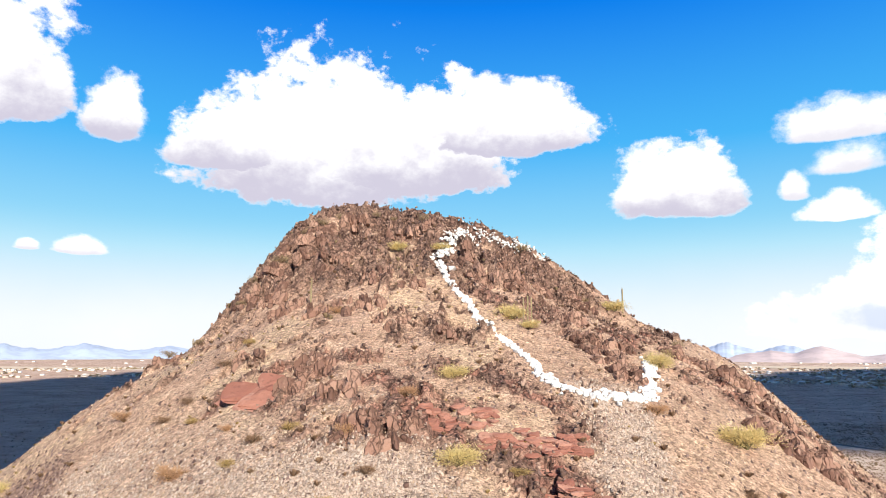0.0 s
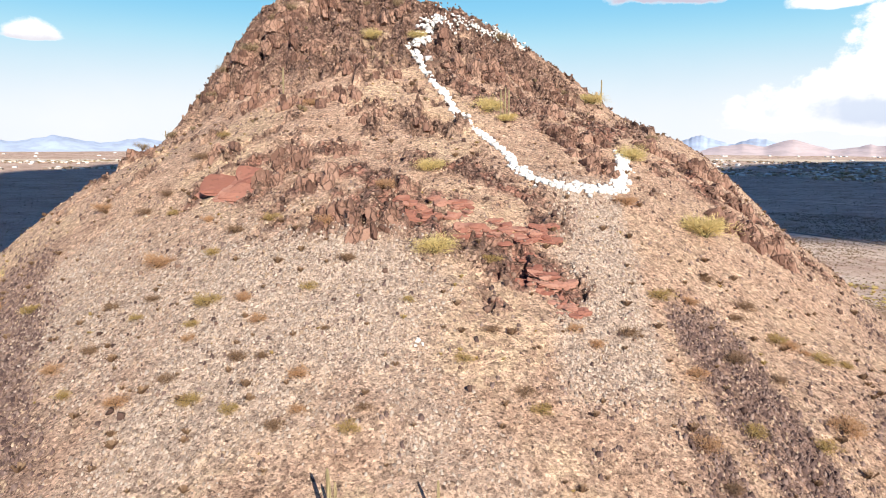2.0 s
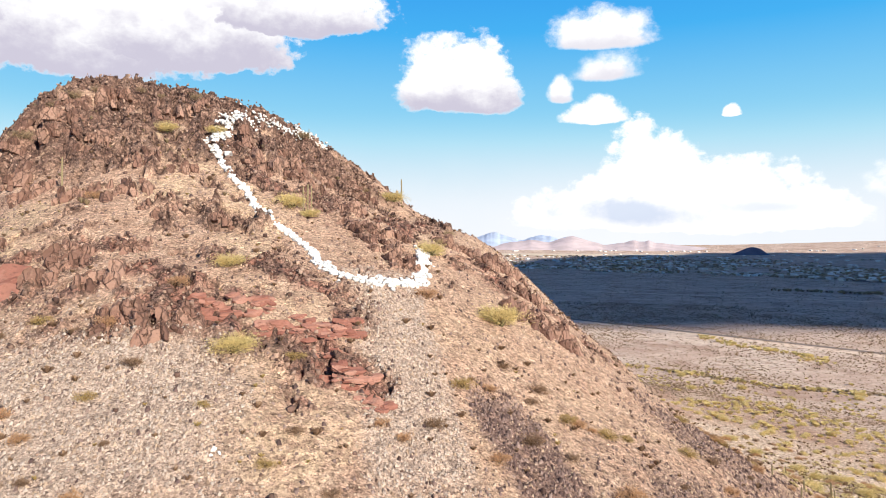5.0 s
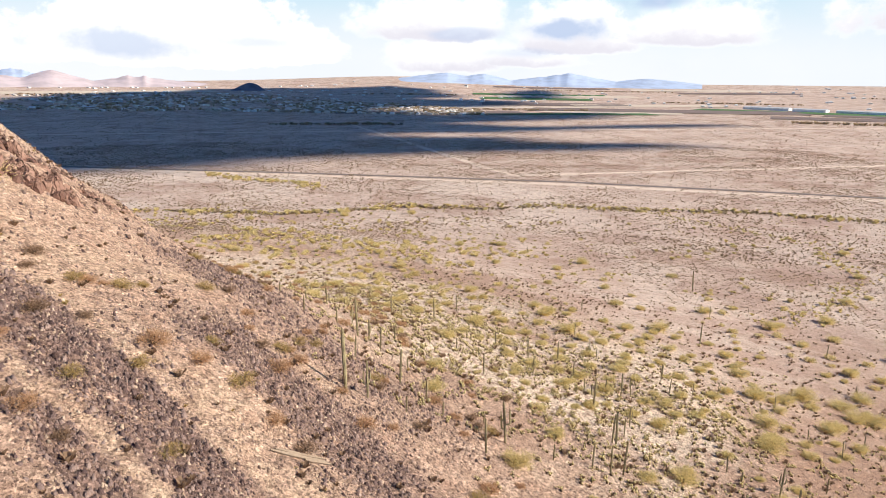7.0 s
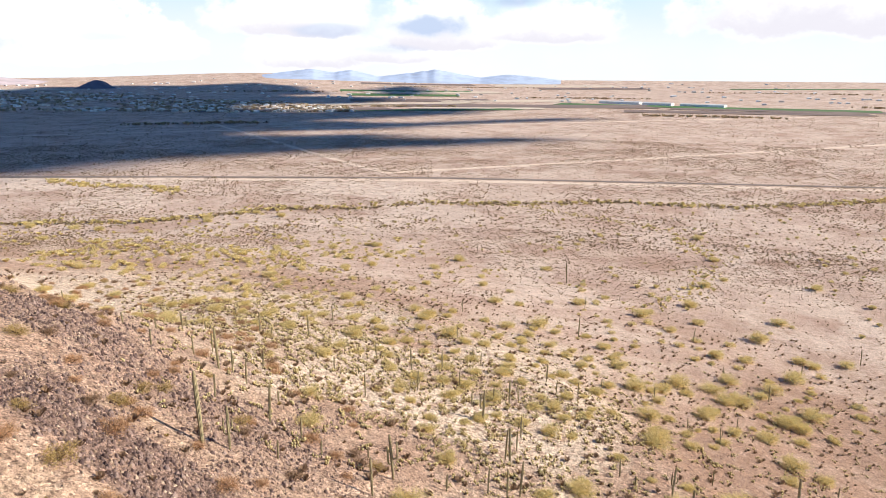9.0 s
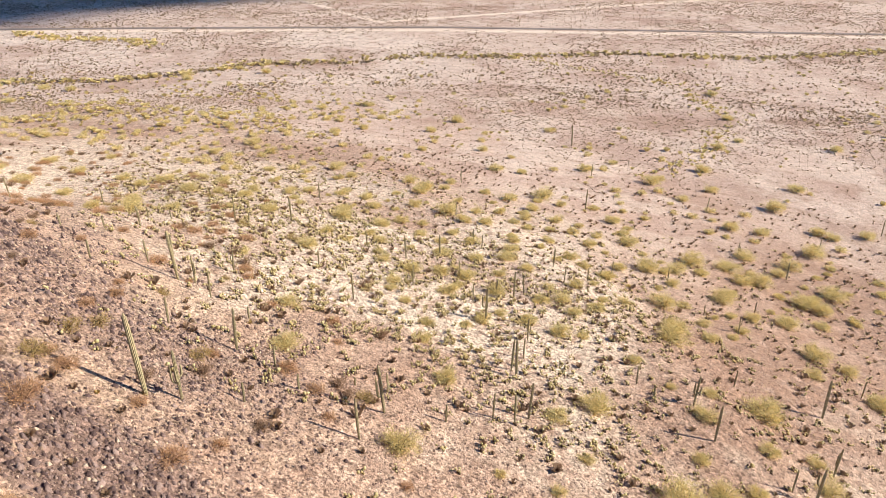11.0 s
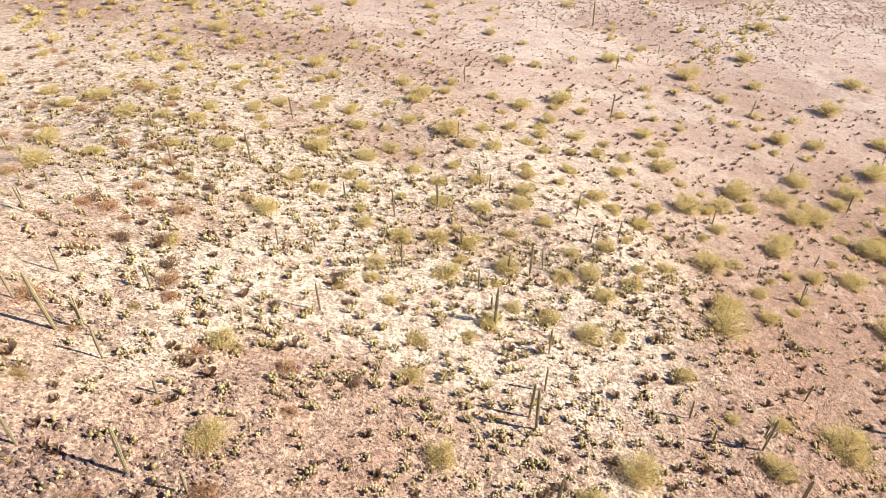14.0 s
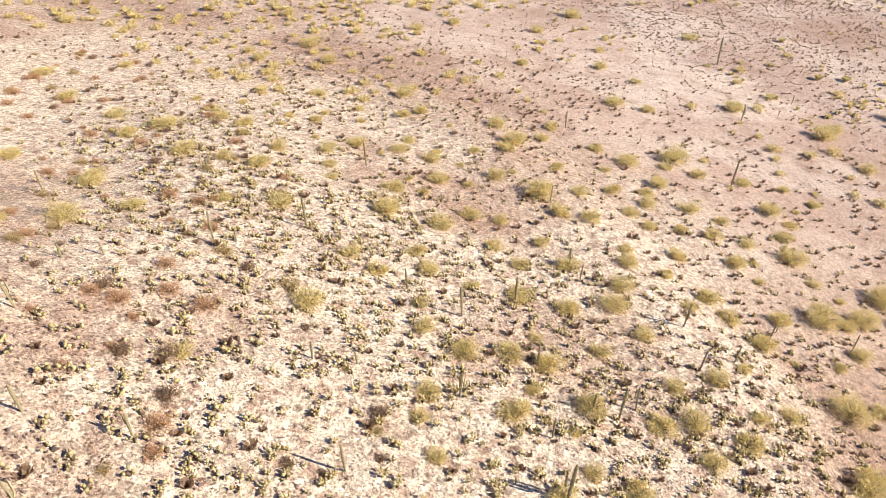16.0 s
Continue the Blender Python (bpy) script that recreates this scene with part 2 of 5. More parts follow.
def stone_material(name, dark, middle, light, per_object=False, scale=3.0, joints=False):
    m, n, bsdf = material(name)
    r = rand_object(n) if per_object else rand_island(n)
    p = position(n)
    c = n.ramp(r, [(0.0, dark), (0.5, middle), (1.0, light)])
    g = n.noise(p, scale, 7, 0.65)
    c = n.mix(n.step(g, 0.5, 0.75), c, tuple(v * 0.55 for v in middle))
    c = n.mix(n.math("MULTIPLY", n.step(n.noise(p, scale * 0.35, 4), 0.55, 0.7), 0.5), c, light)
    rough = n.noise(p, scale * 2.5, 6, 0.7)
    if joints:
        crack = jointing(n, p, 0.9)
        # crevice shade and varnish painted along the joints
        c = n.mix(n.math("MULTIPLY", n.step(crack, 0.08, 0.01), 0.7), c, tuple(v * 0.3 for v in middle))
        rough = n.math("ADD", rough, n.step(crack, 0.0, 0.10))
    finish(n, bsdf, c, 0.88, rough, 0.8, 0.2)
    return m


def leaf_material(name, low, high, per_object=True, rough=0.75):
    m, n, bsdf = material(name)
    c = n.ramp(rand_island(n), [(0.0, low), (1.0, high)])
    if per_object:
        c = n.mix(n.math("MULTIPLY", rand_object(n), 0.45), c, tuple(v * 0.8 for v in high))
    finish(n, bsdf, c, rough)
    thin = n.add("ShaderNodeBsdfTranslucent")
    n.put(thin.inputs[0], c)
    both = n.add("ShaderNodeMixShader")
    both.inputs[0].default_value = 0.4
    n.put(both.inputs[1], bsdf.outputs[0])
    n.put(both.inputs[2], thin.outputs[0])
    n.put(m.node_tree.nodes["Material Output"].inputs[0], both.outputs[0])
    return m


def plain_material(name, colour, rough=0.85, vary=0.35, scale=4.0, bump=0.3):
    m, n, bsdf = material(name)
    p = position(n)
    g = n.noise(p, scale, 6, 0.6)
    c = n.mix(n.math("MULTIPLY", n.step(g, 0.4, 0.7), vary), colour, tuple(v * 0.5 for v in colour))
    finish(n, bsdf, c, rough, n.noise(p, scale * 3, 4), bump, 0.1)
    return m


def saguaro_material():
    m, n, bsdf = material("saguaro_skin")
    p = position(n)
    o = n.add("ShaderNodeTexCoord").outputs["Object"]
    s = n.add("ShaderNodeSeparateXYZ")
    n.put(s.inputs[0], o)
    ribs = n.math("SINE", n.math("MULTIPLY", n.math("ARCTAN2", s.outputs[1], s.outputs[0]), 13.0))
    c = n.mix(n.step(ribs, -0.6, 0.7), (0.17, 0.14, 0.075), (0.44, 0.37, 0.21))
    c = n.mix(n.step(n.noise(p, 1.2, 5), 0.52, 0.66), c, (0.38, 0.30, 0.175))
    c = n.mix(n.math("MULTIPLY", rand_object(n), 0.4), c, (0.18, 0.14, 0.08))
    finish(n, bsdf, c, 0.8, ribs, 0.3, 0.05)
    return m


MAT_GROUND = terrain_material()
MAT_SCREE = stone_material("pale_scree_stone", (0.31, 0.21, 0.145), (0.53, 0.385, 0.275), (0.67, 0.51, 0.38))
MAT_CHUTE = stone_material("pale_chute_stone", (0.28, 0.21, 0.17), (0.53, 0.42, 0.345), (0.67, 0.56, 0.475))
MAT_TALUS = stone_material("dark_talus_stone", (0.085, 0.052, 0.048), (0.20, 0.13, 0.115), (0.40, 0.285, 0.24))
MAT_BROWN = stone_material("brown_rock", (0.07, 0.04, 0.033), (0.19, 0.115, 0.09), (0.46, 0.315, 0.24), scale=1.4)
MAT_GRAVEL = stone_material("brown_gravel", (0.15, 0.088, 0.068), (0.33, 0.215, 0.165), (0.56, 0.41, 0.325))
MAT_CRAG = stone_material("brown_bedrock", (0.14, 0.075, 0.056), (0.26, 0.145, 0.108), (0.38, 0.235, 0.175), True, 1.3, True)
MAT_RED = stone_material("red_bedrock", (0.26, 0.105, 0.078), (0.35, 0.16, 0.118), (0.42, 0.225, 0.17), True, 1.6)
MAT_WHITE = stone_material("white_painted_rock", (0.72, 0.70, 0.67), (0.84, 0.83, 0.81), (0.9, 0.9, 0.89), True, 2.0)
MAT_SAGUARO = saguaro_material()
MAT_PALO = leaf_material("palo_verde_twigs", (0.50, 0.395, 0.15), (0.90, 0.745, 0.37))
MAT_BARK = plain_material("greenish_bark", (0.16, 0.14, 0.07))
MAT_DRY = leaf_material("dry_brush", (0.22, 0.135, 0.085), (0.40, 0.265, 0.165))
MAT_STRAW = leaf_material("straw_brush", (0.36, 0.25, 0.09), (0.57, 0.42, 0.18))
MAT_GREEN = leaf_material("dark_scrub", (0.27, 0.20, 0.12), (0.46, 0.35, 0.21), False)
MAT_CREOSOTE = leaf_material("tan_creosote", (0.27, 0.185, 0.115), (0.47, 0.345, 0.215), False)
MAT_RUST = leaf_material("rust_brush", (0.44, 0.24, 0.12), (0.66, 0.42, 0.24))
MAT_JOINT = leaf_material("cholla_joints", (0.47, 0.38, 0.17), (0.80, 0.68, 0.38), False)
MAT_STEM = plain_material("cholla_stem", (0.15, 0.10, 0.065))
MAT_DEAD = plain_material("dead_wood", (0.33, 0.25, 0.18))

# ---- ground and hill: one sheet ----
AXIS = (-6.0, 196.0)                                      # the hill's top
RINGS = [0, 18, 36, 60, 85, 110, 140, 175, 220, 290]      # metres from the axis
TURNS = [-140, -100, -70, -35, 0, 30, 60, 90, 130]        # degrees round it, 0 to the south, + to the east
TOP = 116.2
RISE = [
    [111.0, 99.4, 83.8, 70.0, 57.5, 42.0, 24.4, 6.5], [108.7, 95.2, 78.0, 62.0, 46.0, 32.0, 18.0, 4.7],
    [110.7, 95.4, 67.6, 50.5, 37.5, 26.0, 14.8, 4.2], [114.9, 107.7, 81.5, 68.4, 48.8, 36.2, 22.6, 6.7],
    [112.7, 102.4, 90.0, 78.8, 69.8, 58.4, 43.0, 21.4], [113.0, 103.1, 89.6, 78.9, 67.5, 50.5, 30.6, 14.9],
    [110.6, 97.8, 82.0, 77.0, 55.2, 27.5, 18.5, 6.0], [115.0, 107.9, 92.7, 73.5, 54.5, 28.5, 14.0, 5.0],
    [110.7, 99.3, 84.5, 72.1, 60.3, 45.1, 26.7, 7.6],
]


def cubic(knots, xs, period=0.0):
    """Weights of the knots for a smooth curve through them at every x."""
    k = np.array(knots, float)
    n = len(k)
    if period:
        kk, ids = np.concatenate([[k[-1] - period], k, [k[0] + period, k[1] + period]]), [n - 1, *range(n), 0, 1]
        xs = (xs - k[0]) % period + k[0]
    else:
        kk, ids = np.concatenate([[2 * k[0] - k[1]], k, [2 * k[-1] - k[-2]]]), [1, *range(n), n - 1]
    i = np.clip(np.searchsorted(kk, xs, side="right") - 1, 1, len(kk) - 3)
    x0, x1, x2, x3 = kk[i - 1], kk[i], kk[i + 1], kk[i + 2]
    h = x2 - x1
    u = np.clip((xs - x1) / h, 0, 1)
    a, b, c, d = 2 * u**3 - 3 * u * u + 1, (u**3 - 2 * u * u + u) * h, 3 * u * u - 2 * u**3, (u**3 - u * u) * h
    w = np.zeros((len(xs), n))
    rows, ids = np.arange(len(xs)), np.array(ids)
    for off, val in ((-1, -b / (x2 - x0)), (0, a - d / (x3 - x1)), (1, c + b / (x2 - x0)), (2, d / (x3 - x1))):
        np.add.at(w, (rows, ids[i + off]), val)
    return w


_heights = np.array([[TOP, *r, 0.0] for r in RISE])
_table = cubic(TURNS, np.arange(-180.0, 181.0), 360.0) @ _heights @ cubic(RINGS, np.arange(0.0, 291.0)).T
_rng = np.random.RandomState(7)
_lattice = _rng.rand(256, 256)
_cells = _rng.rand(256, 256, 4)


def vnoise(x, y):
    """Smooth noise from 0 to 1."""
    xi, yi = np.floor(x).astype(int), np.floor(y).astype(int)
    u, v = x - xi, y - yi
    u, v = u * u * (3 - 2 * u), v * v * (3 - 2 * v)
    g = lambda a, b: _lattice[a & 255, b & 255]
    return (g(xi, yi) * (1 - u) + g(xi + 1, yi) * u) * (1 - v) + (g(xi, yi + 1) * (1 - u) + g(xi + 1, yi + 1) * u) * v


def fbm(x, y, scale, octaves=4, gain=0.5):
    total, amp, norm = 0.0, 1.0, 0.0
    for k in range(octaves):
        f = 2.03**k / scale
        total = total + amp * vnoise(x * f + 17.3 * k, y * f + 9.1 * k)
        norm += amp
        amp *= gain
    return total / norm


def blocks(x, y, size):
    """Tilted blocks, as of broken bedrock: height and the distance to the joints."""
    x, y = x / size, y / size
    xi, yi = np.floor(x).astype(int), np.floor(y).astype(int)
    best, second, height = np.full(x.shape, 9.0), np.full(x.shape, 9.0), np.zeros(x.shape)
    for dx in (-1, 0, 1):
        for dy in (-1, 0, 1):
            c = _cells[(xi + dx) & 255, (yi + dy) & 255]
            ox, oy = x - (xi + dx + c[..., 0]), y - (yi + dy + c[..., 1])
            d = ox * ox + oy * oy
            near = d < best
            second = np.where(near, best, np.minimum(second, d))
            height = np.where(near, c[..., 2] + (c[..., 3] - 0.3) * oy * 0.9 + (c[..., 2] - 0.5) * ox * 0.8, height)
            best = np.where(near, d, best)
    return height, np.sqrt(second) - np.sqrt(best)


def polar(x, y):
    dx, dy = x - AXIS[0], y - AXIS[1]
    return np.hypot(dx, dy), np.degrees(np.arctan2(dx, -dy))


def sstep(x, lo, hi):
    u = np.clip((x - lo) / (hi - lo), 0, 1)
    return u * u * (3 - 2 * u)


def band(v, lo, hi, soft):
    return sstep(v, lo - soft, lo + soft) * (1 - sstep(v, hi - soft, hi + soft))


def zones(x, y):
    """What covers the ground at each place, each from 0 to 1."""
    r, th = polar(x, y)
    w1, w2 = fbm(x, y, 14, 4), fbm(x + 300, y, 5, 4)
    thn, rn = th + (w1 - 0.5) * 6, r + (w1 - 0.5) * 30
    upper = 1 - sstep(rn, 78, 96)
    ledge = np.maximum(band(thn, -2, 13, 2) * band(rn, 92, 122, 5), band(thn, 7, 13, 1) * band(rn, 118, 134, 3))
    ledge = np.maximum(ledge, np.maximum(band(thn, -5, 3, 1.5) * band(rn, 86, 112, 5), band(thn, -14, -6, 2) * band(rn, 90, 101, 2)))
    ledge = np.maximum(ledge, band(thn, 30, 42, 3) * band(rn, 70, 118, 6))
    ledge = np.maximum(ledge, 0.75 * band(thn, 18, 46, 4) * band(rn, 58, 108, 6) * sstep(w2, 0.42, 0.58))
    rock = np.clip(np.maximum(np.maximum((1 - sstep(rn, 48, 66)) * sstep(w2, 0.20, 0.40), upper * sstep(w2 - 0.05 * sstep(th, 0, -20), 0.53, 0.63)), ledge * sstep(w2, 0.44, 0.60)), 0, 1)
    xn = x + (w1 - 0.5) * 3.5 + (w2 - 0.5) * 2.5
    talus = np.maximum(band(xn, 31.2, 38.0, 0.9) * band(y, 34, 69, 4), band(xn, 47.5, 56.0, 1.2) * band(y, 30, 60, 4) * 0.85)
    talus = np.maximum(talus, band(xn, 25.6, 29.0, 0.7) * band(y, 33, 53, 3) * 0.9)
    talus = np.maximum(talus, band(x + 34.5 + 0.427 * (y - 63) + (w1 - 0.5) * 8, -7, 3, 2) * band(y, 46, 110, 8) * 0.75)
    talus = np.maximum(talus, band(xn, 62, 74, 2.5) * band(y, 40, 84, 8) * 0.55)
    talus *= 1 - rock
    xs = x - 23.2 - (y - 59) * 0.13
    scree = np.maximum(band(xs + (w1 - 0.5) * 4, -5.5, 4.5, 1.2) * band(y, 54, 96, 4), band(thn, -6, 5.5, 2.0) * band(rn, 114, 152, 6))
    scree = np.maximum(scree, 0.75 * band(thn, -22, -4, 4) * band(rn, 108, 135, 8)) * (1 - rock) * (1 - talus)
    hill = 1 - sstep(r, 168, 186)
    straw = hill * sstep(fbm(x, y + 500, 11, 4), 0.42, 0.62) * (1 - 0.6 * sstep(x, 2, 26)) * (1 - rock) * (1 - talus) * (1 - scree * 0.7)
    patch = sstep(fbm(x + 70, y + 40, 26, 4), 0.26, 0.46)
    brown = np.exp(-(((x - 132) / 24) ** 2 + ((y + 8) / 13) ** 2)) + 0.45 * np.exp(-(((x - 84) / 11) ** 2 + ((y - 28) / 15) ** 2)) + 0.5 * np.exp(-(((x - 104) / 13) ** 2 + ((y - 3) / 10) ** 2))
    brown = np.clip((brown + np.exp(-(((x - 168) / 60) ** 2 + ((y + 40) / 34) ** 2))) * (0.55 + 0.9 * sstep(w2, 0.3, 0.6)), 0, 1)
    pale = band(x + (w1 - 0.5) * 30, 84, 200, 12) * band(y + (w1 - 0.5) * 30, 8, 200, 10) * np.maximum(patch, 0.8 * sstep(y, 85, 110)) * (1 - brown) * np.maximum(sstep(r, 140, 165), sstep(r, 118, 138) * sstep(th, 52, 62))
    pale = np.maximum(pale, 0.8 * np.exp(-(((x - 100) / 14) ** 2 + ((y + 22) / 9) ** 2)))
    strewn = sstep(fbm(x + 200, y + 10, 13, 4), 0.47, 0.60) * band(x, 68, 165, 10) * band(y, -60, 30, 8) * (1 - 0.7 * brown) * sstep(r, 160, 175)
    pale = np.maximum(pale, 0.65 * strewn)
    talus = np.maximum(talus, 0.3 * sstep(r, 138, 155) * (1 - sstep(r, 172, 184)) * sstep(w2, 0.48, 0.62) * sstep(th, 2, 12) * (1 - sstep(th, 34, 44)))
    pale = np.maximum(pale, 0.55 * sstep(r, 178, 200) * sstep(th, 20, 40) * sstep(fbm(x + 15, y + 80, 18, 4), 0.42, 0.60) * (1 - brown))
    stony = np.exp(-(((x - 168) / 52) ** 2 + ((y + 32) / 36) ** 2))
    plain = sstep(r, 226, 285) * (1 - 0.7 * stony)
    # cream soil beyond the wash, with its sun patch painted in as paler colour
    pale = np.maximum(pale, 0.9 * band(r, 360, 640, 70) * band(th, 84, 150, 10) * sstep(fbm(x + 900, y, 60, 3), 0.3, 0.55))
    zones.ledge, zones.brown = ledge, brown * sstep(r, 150, 172)
    return rock, talus, scree, straw, pale, plain


# metres from the hill's axis, and how the fan of gravel round its foot drops away to the plain
FAN_R = [0, 235, 247, 260, 285, 340, 430, 600, 900]
FAN_Z = [0, 0, -0.6, -1.9, -5.3, -12.9, -18.5, -21.0, -22.0]


def lie(x, y):
    """How the land lies at large: the fan round the hill, the low plain and its rise towards the horizon."""
    r, th = polar(x, y)
    d, az = np.hypot(x, y), np.degrees(np.arctan2(x, y))
    z = np.interp(r, FAN_R, FAN_Z)
    z = z + 1.9 * band(r, 143, 236, 10) * band(th, 16, 64, 8)
    far = np.maximum(d - 1500, 0) / 3400
    return z + (66 + 40 * np.exp(-(((az - 56) / 10) ** 2))) * far**2


def ground_z(x, y):
    """The height of the ground, for arrays of places."""
    x, y = np.asarray(x, float), np.asarray(y, float)
    r, th = polar(x, y)
    rc, tc = np.clip(r, 0, 289.999), th + 180.0
    i, j = np.clip(tc.astype(int), 0, 359), rc.astype(int)
    u, v = tc - i, rc - j
    z = (_table[i, j] * (1 - u) + _table[i + 1, j] * u) * (1 - v) + (_table[i, j + 1] * (1 - u) + _table[i + 1, j + 1] * u) * v
    z = np.where(r >= 290, 0.0, z) + lie(x, y)
    near = 1 - sstep(r, 180, 300)
    rock, talus, scree, straw, pale, plain = zones(x, y)
    z = z + near * (fbm(x, y, 22, 4) - 0.5) * 2.2 * (1 - sstep(r, 130, 190) * 0.6) + near * (fbm(x + 90, y, 3.0, 3) - 0.5) * 0.5
    arc, run = np.radians(th) * (r + 25), r * 0.42 + fbm(x, y, 9, 2) * 2
    b1, e1 = blocks(arc, run, 2.6)
    b2, e2 = blocks(arc * 1.1 + 50, run * 1.3, 1.3)
    crag = (b1 - 0.45) * 2.9 + (b2 - 0.45) * 1.2 - 1.1 * (1 - sstep(e1, 0.0, 0.2))
    z = z + rock * crag * (1 - 0.55 * zones.ledge)
    return z + (talus + scree) * near * (fbm(x + 30, y + 7, 1.2, 2) - 0.5) * 0.35


def build_sheet():
    az = np.concatenate([np.arange(-48, 140, 0.3), np.arange(140, 312, 2.0)])
    grow = lambda lo, hi, k: lo * (hi / lo) ** np.linspace(0, 1, int(math.log(hi / lo) / math.log(k)) + 2)[:-1]
    dist = np.concatenate([grow(5, 35, 1.03), grow(35, 270, 1.0062), grow(270, 4900, 1.018), [4900.0]])
    a, d = np.meshgrid(np.radians(az), dist)
    x, y = d * np.sin(a), d * np.cos(a)
    z = ground_z(x, y)
    na, nd = len(az), len(dist)
    co = np.stack([x, y, z], -1).reshape(-1, 3)
    co = np.vstack([co, [[0, 0, float(ground_z(np.zeros(1), np.zeros(1))[0])]]])
    ii, jj = np.meshgrid(np.arange(nd - 1), np.arange(na), indexing="ij")
    j2 = (jj + 1) % na
    quads = np.stack([ii * na + jj, ii * na + j2, (ii + 1) * na + j2, (ii + 1) * na + jj], -1).reshape(-1, 4)
    rc, _ = polar(co[quads[:, 0], 0], co[quads[:, 0], 1])
    hub = len(co) - 1
    fan = [(hub, (k + 1) % na, k) for k in range(na)]
    for name, keep, extra, label, cat in (
            ("hill", rc < 168, [], "steep stony desert hill of brown rock, scree and dry grass", "hill"),
            ("ground", rc >= 168, fan, "flat pinkish tan desert plain reaching the horizon", "ground")):
        q = quads[keep]
        used = np.unique(np.concatenate([q.ravel(), np.array(extra, int).ravel()]))
        back = np.full(len(co), -1)
        back[used] = np.arange(len(used))
        loops = np.concatenate([back[q].ravel(), back[np.array(extra, int)].ravel() if extra else np.zeros(0, int)])
        starts = np.concatenate([np.arange(len(q)) * 4, len(q) * 4 + np.arange(len(extra)) * 3])
        me = bpy.data.meshes.new(name)
        me.vertices.add(len(used))
        me.vertices.foreach_set("co", co[used].ravel())
        me.loops.add(len(loops))
        me.loops.foreach_set("vertex_index", loops)
        me.polygons.add(len(starts))
        me.polygons.foreach_set("loop_start", starts)
        me.update(calc_edges=True)
        me.polygons.foreach_set("use_smooth", np.full(len(starts), name == "ground"))
        zz = zones(co[used][:, 0], co[used][:, 1])
        for attr, four in (("zone_a", (*zz[:3], zones.ledge)), ("zone_b", (*zz[3:], zones.brown))):
            layer = me.color_attributes.new(attr, "FLOAT_COLOR", "POINT")
            layer.data.foreach_set("color", np.stack(four, -1).ravel())
        me.materials.append(MAT_GROUND)
        tagged(new(name, me), label, cat, kind="structure")


build_sheet()


def gz(x, y):
    if math.hypot(x - AXIS[0], y - AXIS[1]) > 310:
        return float(lie(np.array(x), np.array(y)))
    return float(ground_z(np.array([x]), np.array([y]))[0])

# ---- helpers for things ----
def mesh_from(name, verts, faces, mat, smooth=False):
    me = bpy.data.meshes.new(name)
    me.from_pydata(verts, [], faces)
    if smooth:
        me.polygons.foreach_set("use_smooth", [True] * len(me.polygons))
    me.materials.append(mat)
    return me


def thing(name, x, y, label, category, group=""):
    ob = new(name)
    ob.empty_display_size = 0.3
    ob.location = (x, y, gz(x, y))
    return tagged(ob, label, category, group)


def part(name, me, parent, label=""):
    ob = new(name, me)
    ob.parent = parent
    return tagged(ob, label)


def tube(path, radii, sides, ribs=0.0, cap=True):
    """A tube of rings along a path, closed at its ends; ribs: how deep every second line of it is drawn in."""
    verts, faces = [], []
    for k, p in enumerate(path):
        p = Vector(p)
        d = (Vector(path[min(k + 1, len(path) - 1)]) - Vector(path[max(k - 1, 0)])).normalized()
        u = d.cross(Vector((0.3, 1, 0.1))).normalized()
        v = d.cross(u)
        for s in range(sides):
            a = 2 * math.pi * s / sides
            r = radii[k] * (1 - ribs * (s % 2))
            verts.append(p + (u * math.cos(a) + v * math.sin(a)) * r)
    for k in range(len(path) - 1):
        for s in range(sides):
            t = (s + 1) % sides
            faces.append((k * sides + s, k * sides + t, (k + 1) * sides + t, (k + 1) * sides + s))
    if cap:
        faces.append(tuple(range(sides))[::-1])
        faces.append(tuple((len(path) - 1) * sides + s for s in range(sides)))
    return verts, faces


def join(pieces):
    verts, faces = [], []
    for v, f in pieces:
        o = len(verts)
        verts += [tuple(c) for c in v]
        faces += [tuple(i + o for i in q) for q in f]
    return verts, faces


# ---- saguaros ----
def saguaro_meshes(seed, arms):
    """A trunk of 5 m and its arms, as meshes."""
    rng = random.Random(seed)
    lean = rng.uniform(-0.12, 0.12), rng.uniform(-0.12, 0.12)
    hs = [-0.3, 0.0, 0.5, 1.4, 2.4, 3.4, 4.3, 4.75, 4.93, 5.0]
    rs = [0.115, 0.125, 0.14, 0.165, 0.175, 0.17, 0.155, 0.125, 0.07, 0.02]
    bend = lambda h: (lean[0] * (h / 5) ** 2, lean[1] * (h / 5) ** 2, h)
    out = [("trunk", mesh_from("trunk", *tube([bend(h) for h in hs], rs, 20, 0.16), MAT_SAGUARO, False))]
    for k in range(arms):
        a = 2.4 * k + rng.uniform(-0.4, 0.4)
        h0, rise, reach = rng.uniform(1.6, 2.6), rng.uniform(0.8, 1.9), rng.uniform(0.45, 0.7)
        c, s = math.cos(a), math.sin(a)
        pts = [(0.1, 0), (reach * 0.6, 0.05), (reach * 0.92, 0.22), (reach, 0.55), (reach, 0.3 + rise * 0.7), (reach, 0.3 + rise)]
        path = [(c * x + bend(h0)[0], s * x + bend(h0)[1], h0 + z) for x, z in pts]
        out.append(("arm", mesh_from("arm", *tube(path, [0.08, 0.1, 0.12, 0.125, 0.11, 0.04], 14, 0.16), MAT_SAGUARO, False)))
    return out


SAGUARO_KINDS = [saguaro_meshes(11 + k, n) for k, n in enumerate((0, 0, 0, 1, 2, 3))]
SAGUARO_WORDS = ["single ribbed column", "slim bare column", "plain upright column", "column with one arm", "column with two arms", "column with three arms"]


